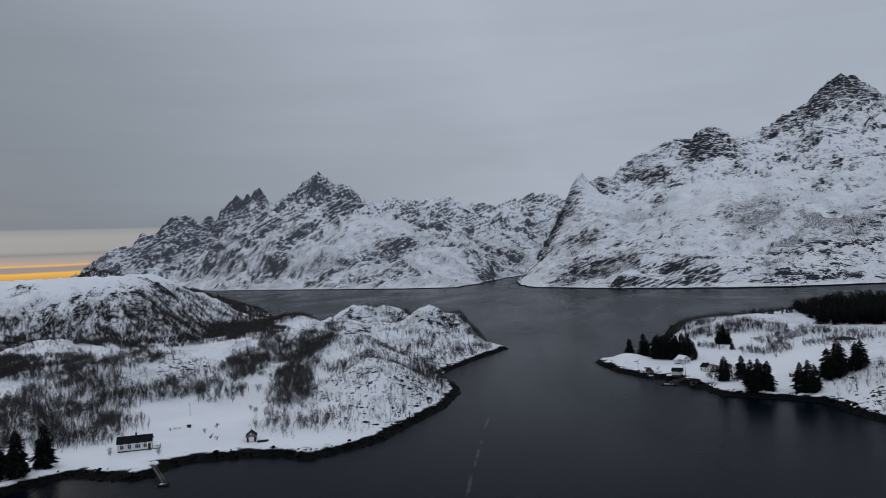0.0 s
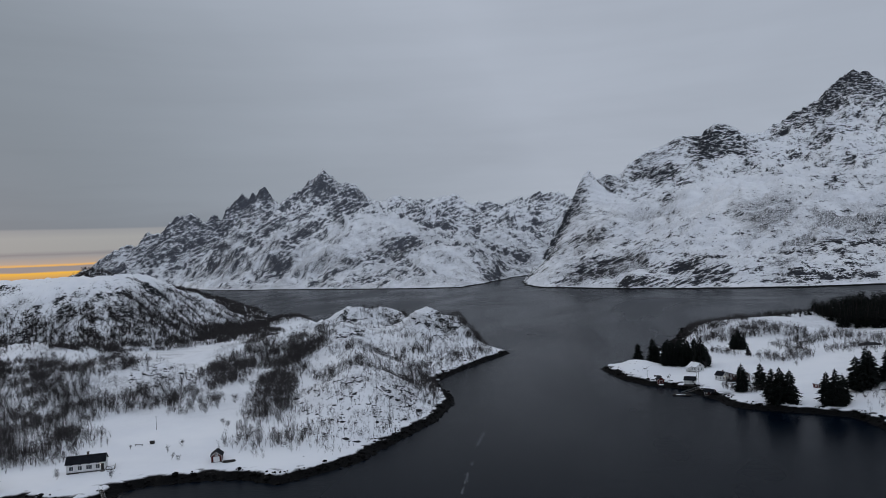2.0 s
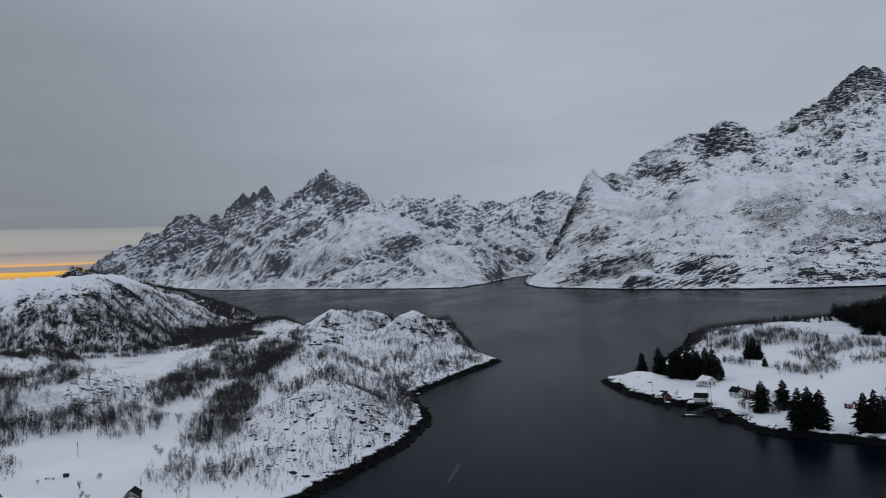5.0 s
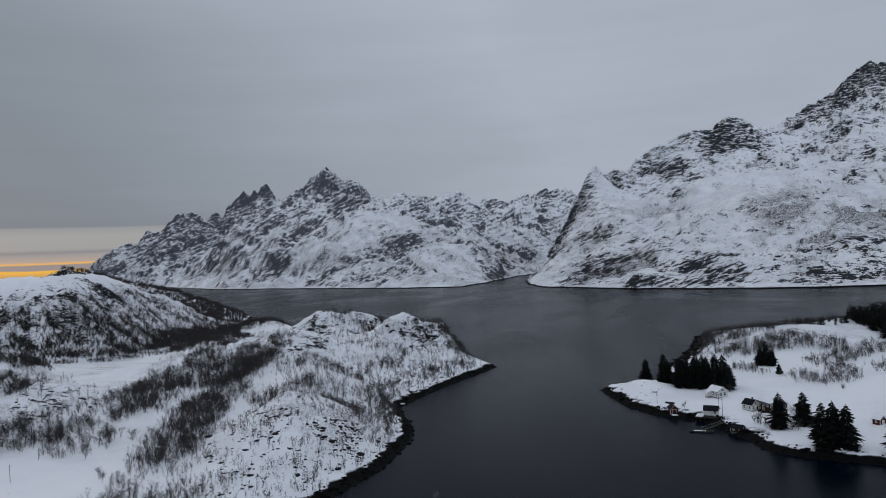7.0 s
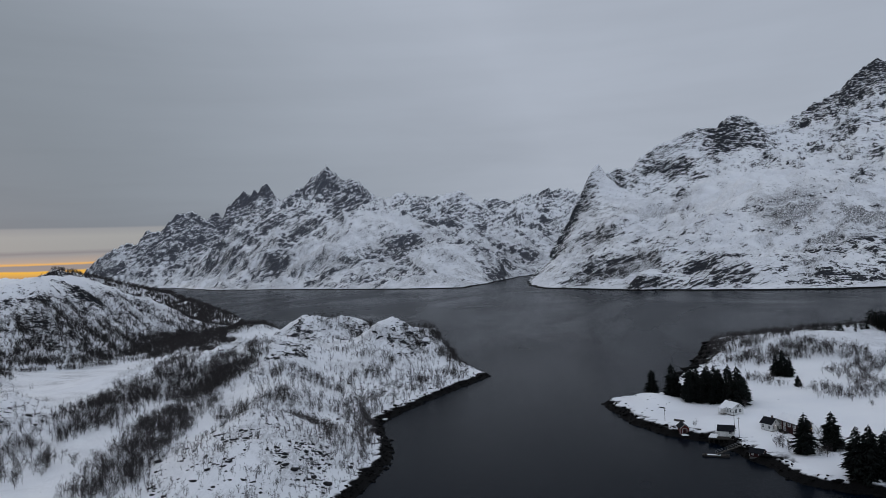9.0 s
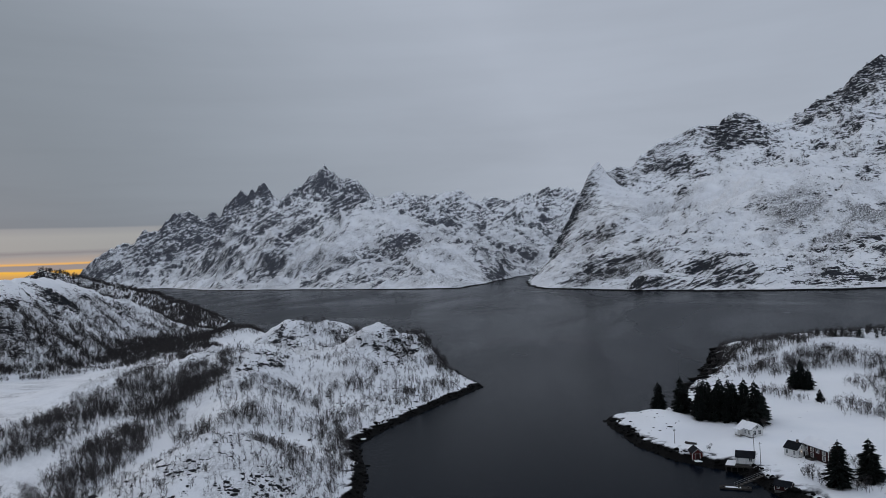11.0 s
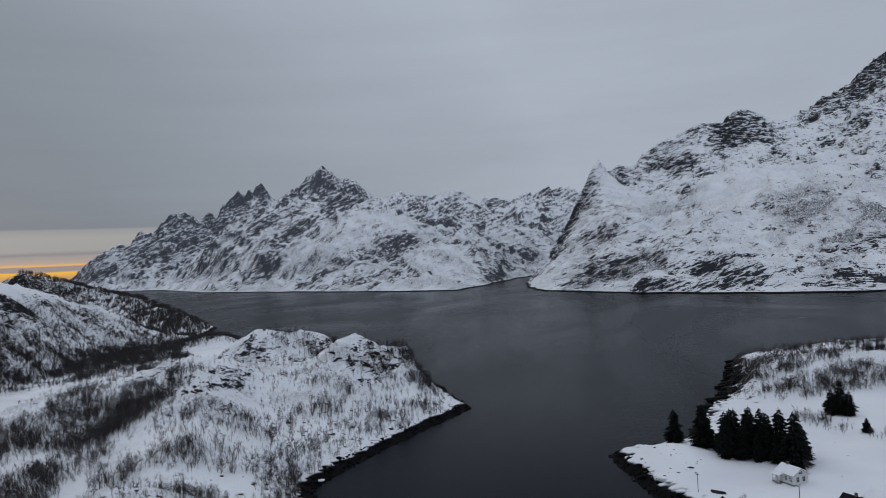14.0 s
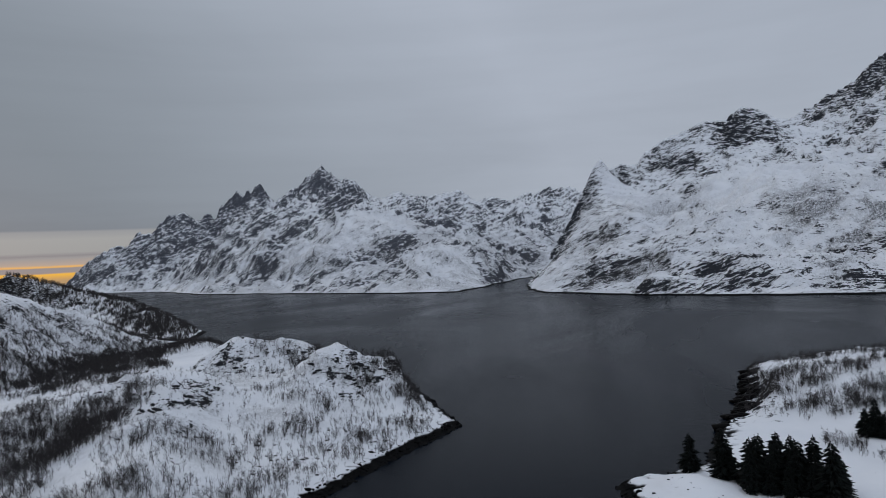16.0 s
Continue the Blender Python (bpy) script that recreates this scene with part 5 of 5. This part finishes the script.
def spruce(seed, whorls, per):
    """Trunk and crown of a spruce one metre high: whorls of drooping boughs with an uneven outline."""
    q = np.random.default_rng(seed)
    v, f = [], []
    for i in range(whorls):
        u = i / (whorls - 1)
        z = 0.06 + 0.92 * u ** 0.92
        reach = (0.27 * (1 - u) ** 0.62 * (0.72 + 0.28 * min(1, u * 5)) + 0.012) * q.uniform(0.82, 1.14)
        count = max(4, int(per * (1 - 0.55 * u)))
        for k in range(count):
            az = k * math.tau / count + q.uniform(0, 0.9)
            ln = reach * q.uniform(0.5, 1.3)
            drop = ln * q.uniform(0.10, 0.50)
            zz = z + q.normal(0, 0.010)
            wd = ln * q.uniform(0.10, 0.19) + 0.004
            c, s = math.cos(az), math.sin(az)
            pts = [(0, 0, zz), (ln * 0.55, wd, zz - drop * 0.45 - 0.008), (ln * 0.55, -wd, zz - drop * 0.45 - 0.008), (ln * 0.5, 0, zz - drop * 0.22 + 0.014), (ln, q.normal(0, wd * 0.3), zz - drop * 0.8),
                   (ln * 0.86, wd * 0.8, zz - drop * 0.95 - 0.01), (ln * 0.86, -wd * 0.8, zz - drop * 0.95 - 0.01)]
            n = len(v)
            v += [(x * c - y * s, x * s + y * c, w) for x, y, w in pts]
            f += [(n + a, n + b, n + d) for a, b, d in ((0, 2, 3), (0, 3, 1), (3, 2, 4), (3, 4, 1), (0, 1, 2), (1, 4, 2), (1, 5, 3), (2, 3, 6))]
    crown = mesh_from("crown", v, f, [NEEDLE])
    trunk = mesh_from("trunk", *cones([(0, 0, -0.06, 0, 0, 0.98, 0.019)], 7), [SPRUCE_BARK])
    return trunk, crown


SPRUCES = [spruce(s, 27, 17) for s in (1, 2, 3, 4)]
WOOD_SPRUCES = [spruce(s, 13, 11) for s in (5, 6, 7, 8)]


def plant_spruce(x, y, h, wide, height, i, label, group, kinds=SPRUCES):
    t = thing("spruce", label, "spruce tree", pose(x, y, ground_z(x, y, height) - 0.1, rz=i * 67) @ Matrix.Diagonal((h * wide * 1.16, h * wide * 1.16, h, 1)), group)
    trunk, crown = kinds[i % 4]
    part("trunk", trunk, None, t)
    part("crown", crown, None, t)


by_shore = [(-186.2, 206.1, 15.6, 1.0), (-185.2, 217.2, 15.0, 0.95), (-190.5, 203.1, 13.5, 1.0)]
for i, (x, y, h, w) in enumerate(by_shore):
    plant_spruce(x, y, h, w, west_height, i, "broad dark spruce on the shore", "spruces on the western shore")
garden = [(13.1, 470.0, 11.2, 1.05), (20.6, 457.0, 14.0, 0.9), (26.0, 446.0, 12.2, 0.8), (28.2, 450.5, 14.4, 0.95), (31.0, 447.0, 10.6, 1.0), (33.4, 454.0, 13.2, 0.9), (36.4, 449.5, 14.8, 0.85), (38.6, 455.5, 12.6, 1.05),
          (41.4, 446.8, 15.2, 0.9), (43.6, 438.5, 15.6, 1.0), (45.4, 443.0, 12.0, 1.1), (22.6, 462.0, 11.0, 1.0), (30.6, 460.0, 13.0, 1.0), (40.0, 441.5, 9.5, 0.9), (35.0, 444.6, 9.0, 0.8), (47.6, 448.0, 10.0, 0.9), (27.2, 454.0, 13.0, 1.1), (32.4, 449.5, 12.4, 1.1), (38.0, 447.0, 13.6, 1.1), (34.6, 458.0, 14.0, 1.2),
          (52.6, 372.6, 12.2, 1.1), (61.2, 377.5, 11.6, 1.1), (60.2, 349.8, 13.6, 1.0), (63.0, 348.7, 14.5, 1.0), (66.6, 347.9, 13.6, 1.0), (64.8, 352.5, 12.0, 1.1),
          (78.6, 342.8, 13.2, 0.95), (81.6, 342.0, 14.4, 0.95), (84.6, 343.6, 11.8, 0.95), (93.5, 357.8, 14.0, 1.1), (96.6, 355.0, 16.4, 1.0), (98.6, 357.0, 14.4, 1.1), (104.6, 356.0, 12.6, 1.0), (107.2, 357.5, 12.0, 1.1),
          (72.6, 504.6, 12.4, 0.95), (70.0, 506.0, 9.4, 1.1), (75.0, 502.5, 9.0, 1.1), (73.2, 477.0, 5.0, 1.2)]
for i, (x, y, h, w) in enumerate(garden):
    plant_spruce(x, y, h, w, east_height, i, "dark spruce standing in the snow near the houses", "spruces near the houses")
q = np.random.default_rng(5)
wood = []
while len(wood) < 270:
    x, y = q.uniform(139, 206), q.uniform(500, 640)
    if 546 - 0.52 * (x - 138) < y < 606 - 0.15 * (x - 140) + 8 * q.normal() and all((x - a) ** 2 + (y - b) ** 2 > 6 for a, b in wood):
        wood.append((x, y))
for i, (x, y) in enumerate(wood):
    plant_spruce(x, y, q.uniform(9.5, 13.0) * (0.70 + 0.36 * min(1, max(0, x - 134) / 40)), q.uniform(1.15, 1.45), east_height, i, "dark spruce in a dense plantation", "spruce plantation", WOOD_SPRUCES)
for i in range(34):
    x, y = 104 + i * 1.5 + q.normal(0, 1.5), 592 + q.normal(0, 9)
    plant_spruce(x, y, q.uniform(3.0, 5.5), q.uniform(0.9, 1.2), east_height, i, "young dark spruce at the edge of the wood", "young spruces", WOOD_SPRUCES)


# ---------------------------------------------------------------- rocks
def boulder(r):
    """A weathered boulder of 20 to 40 facets, one metre across."""
    bm = bmesh.new()
    bmesh.ops.create_icosphere(bm, subdivisions=1, radius=0.5)
    for v in bm.verts:
        v.co *= r.uniform(0.6, 1.25)
        v.co.z *= 0.6
    bm.verts.index_update()
    out = np.array([v.co[:] for v in bm.verts]), np.array([[v.index for v in f.verts] for f in bm.faces])
    bm.free()
    return out


def scatter_rocks(name, label, x, y, z, size, r, mat, flat=(1, 1, 1)):
    kinds = [boulder(r) for _ in range(6)]
    vs, fs, n = [], [], 0
    for i in range(len(x)):
        v, f = kinds[i % 6]
        a = r.normal(0, 0.45)
        c, s = math.cos(a), math.sin(a)
        k = size[i] * r.uniform(0.75, 1.3, 3) * np.array(flat)
        vs.append(np.stack([(v[:, 0] * c - v[:, 1] * s) * k[0] + x[i], (v[:, 0] * s + v[:, 1] * c) * k[1] + y[i], v[:, 2] * k[2] + z[i]], 1))
        fs.append(f + n)
        n += len(v)
    return tagged(new(name, mesh_from(name, np.concatenate(vs), np.concatenate(fs), [mat])), label, "rocks", kind="stuff")


def shore_rocks(r, coast, height, span, per_metre, name, label):
    xs, ys = [], []
    for (ax, ay), (bx, by) in zip(coast, coast[1:]):
        if not (span[0] < ax < span[1] and span[2] < ay < span[3]):
            continue
        n = int(math.hypot(bx - ax, by - ay) * per_metre)
        t = r.uniform(0, 1, n)
        xs.append(ax + (bx - ax) * t + r.normal(0, 4.0, n))
        ys.append(ay + (by - ay) * t + r.normal(0, 4.0, n))
    x, y = np.concatenate(xs), np.concatenate(ys)
    z, d = height(x, y)
    keep = (d > -0.6) & (d < 4.6)
    x, y, z = x[keep], y[keep], np.maximum(z[keep], -0.25)
    scatter_rocks(name, label, x, y, z + 0.05, r.gamma(2.2, 0.28, len(x)) + 0.25, r, WET_ROCK)


shore_rocks(r, WEST_COAST, west_height, (-300, -60, 130, 690), 6.0, "shore_rocks", "dark wet boulders along the western shore")
shore_rocks(r, EAST_COAST + EAST_COAST[:1], east_height, (-30, 260, 180, 780), 5.0, "shore_rocks", "dark wet boulders along the eastern shore")


def knoll_rocks(r, height, spots, name, label, least=6.0, big=0.29, thin=0.02, mat=BARE_ROCK):
    xs, ys = [], []
    for cx, cy, rad, n in spots:
        a, q = r.uniform(0, math.tau, n), rad * np.sqrt(r.uniform(0, 1, n))
        xs.append(cx + q * np.cos(a))
        ys.append(cy + q * np.sin(a) * 1.3)
    x, y = np.concatenate(xs), np.concatenate(ys)
    z, d = height(x, y)
    keep = (d > least) & (fbm(x, y, 9, 3, seed=2.5) > thin)
    scatter_rocks(name, label, x[keep], y[keep], z[keep] + 0.02, r.gamma(1.8, big, keep.sum()) + 0.2, r, mat, (1.3, 0.9, 0.85))


knoll_rocks(r, west_height, [(-94, 318, 30, 950), (-112, 350, 28, 200), (-128, 556, 20, 340), (-180, 580, 30, 300), (-205, 600, 22, 200), (-112, 480, 26, 140), (-217, 360, 15, 260), (-110, 420, 24, 90), (-122, 548, 9, 120)],
            "knoll_rocks", "dark bare rocks breaking through the snow on the knolls")
knoll_rocks(r, west_height, [(-163, 470, 6, 60), (-165, 482, 6, 60), (-170, 498, 6, 60), (-176, 512, 5, 40), (-206, 596, 8, 60), (-190, 588, 7, 40), (-122, 545, 6, 40), (-214, 345, 9, 70), (-88, 333, 9, 90),
                             (-404, 644, 9, 60), (-394, 582, 10, 50), (-379, 558, 8, 40), (-398, 615, 10, 40), (-453, 546, 9, 30), (-429, 547, 8, 30), (-471, 519, 9, 30), (-450, 526, 11, 30), (-424, 735, 10, 40), (-414, 742, 8, 30), (-400, 682, 10, 40)],
            "knoll_rocks", "dark rock ledges breaking out of the snowy slopes", 6.0, 0.42, -0.05)
knoll_rocks(r, east_height, [(42, 560, 4.5, 120), (46, 580, 5, 150), (49, 600, 5, 160), (52, 620, 5, 160), (56, 645, 6, 160), (37, 548, 4, 80), (30, 534, 3, 50)], "shore_rocks", "dark broken rock along the steep shore", 0.5, 0.9, -0.6, WET_ROCK)
knoll_rocks(r, east_height, [(10, 441, 9, 40), (110, 330, 18, 90), (97, 310, 8, 80), (125, 480, 30, 60), (140, 480, 6, 24), (66, 600, 16, 60)], "knoll_rocks", "dark bare rocks breaking through the snow", 5.0)

snowy = thing("boulder", "snow-capped boulder at the edge of the cove", "boulder", pose(-94.4, 425.6, 0.0))
v, f = boulder(r)
part("stone", mesh_from("stone", v * np.array((3.2, 2.4, 2.6)), f, [WET_ROCK]), None, snowy)
part("snow_cap", mesh_from("snow_cap", v * np.array((2.9, 2.1, 1.2)) + np.array((0, 0, 0.55)), f, [SNOW], True), None, snowy)
outcrop = thing("boulder", "large dark broken boulder standing out of the snow", "boulder", pose(136, 481, ground_z(136, 481, east_height)))
for x, y, wide, high in ((0, 0, 6.0, 4.2), (3.6, 0.8, 4.6, 3.4), (-3.4, 0.5, 3.8, 2.6), (6.4, 1.5, 3.0, 2.0)):
    v, f = boulder(r)
    part("stone", mesh_from("stone", v * np.array((wide, wide * 0.8, high * 1.8)) + np.array((x, y, 0)), f, [BARE_ROCK]), None, outcrop)


# ---------------------------------------------------------------- foam on the water
def foam_trail(r, line, count):
    """A broken line of thin foam flecks that drifts on the water."""
    xs, ys = [a for a, _ in line], [b for _, b in line]
    verts, faces = [], []
    for i in range(count):
        y = r.uniform(ys[-1], ys[0])
        if fbm(np.array([y]), np.array([3.0]), 14, 3, seed=3.0)[0] < -0.12:
            continue
        x = np.interp(y, ys[::-1], xs[::-1]) + r.normal(0, 0.35)
        n, base, a0 = 7, len(verts), r.uniform(0, math.tau)
        wide, long = r.uniform(0.06, 0.22), r.uniform(0.3, 1.1)
        for z in (0.004, 0.03):
            for k in range(n):
                a, q = k * math.tau / n, 1 - 0.35 * abs(math.sin(a0 + 2.3 * k))
                verts.append((x + wide * q * math.cos(a), y + long * q * math.sin(a), z))
        for k in range(n):
            faces.append((base + k, base + (k + 1) % n, base + n + (k + 1) % n, base + n + k))
        for k in range(1, n - 2, 2):
            faces.append((base + n, base + n + k, base + n + k + 1, base + n + k + 2))
    ob = new("foam_trail", mesh_from("foam_trail", verts, faces, [FOAM]))
    return tagged(ob, "broken pale line of foam drifting on dark water", "foam", kind="stuff")


FOAM = plain("sea_foam", (0.16, 0.175, 0.19), (0.26, 0.275, 0.29), 0.4, 0.8)
foam_trail(r, [(-49.4, 306), (-47, 270), (-45, 251), (-42.7, 224), (-40.6, 203)], 150)
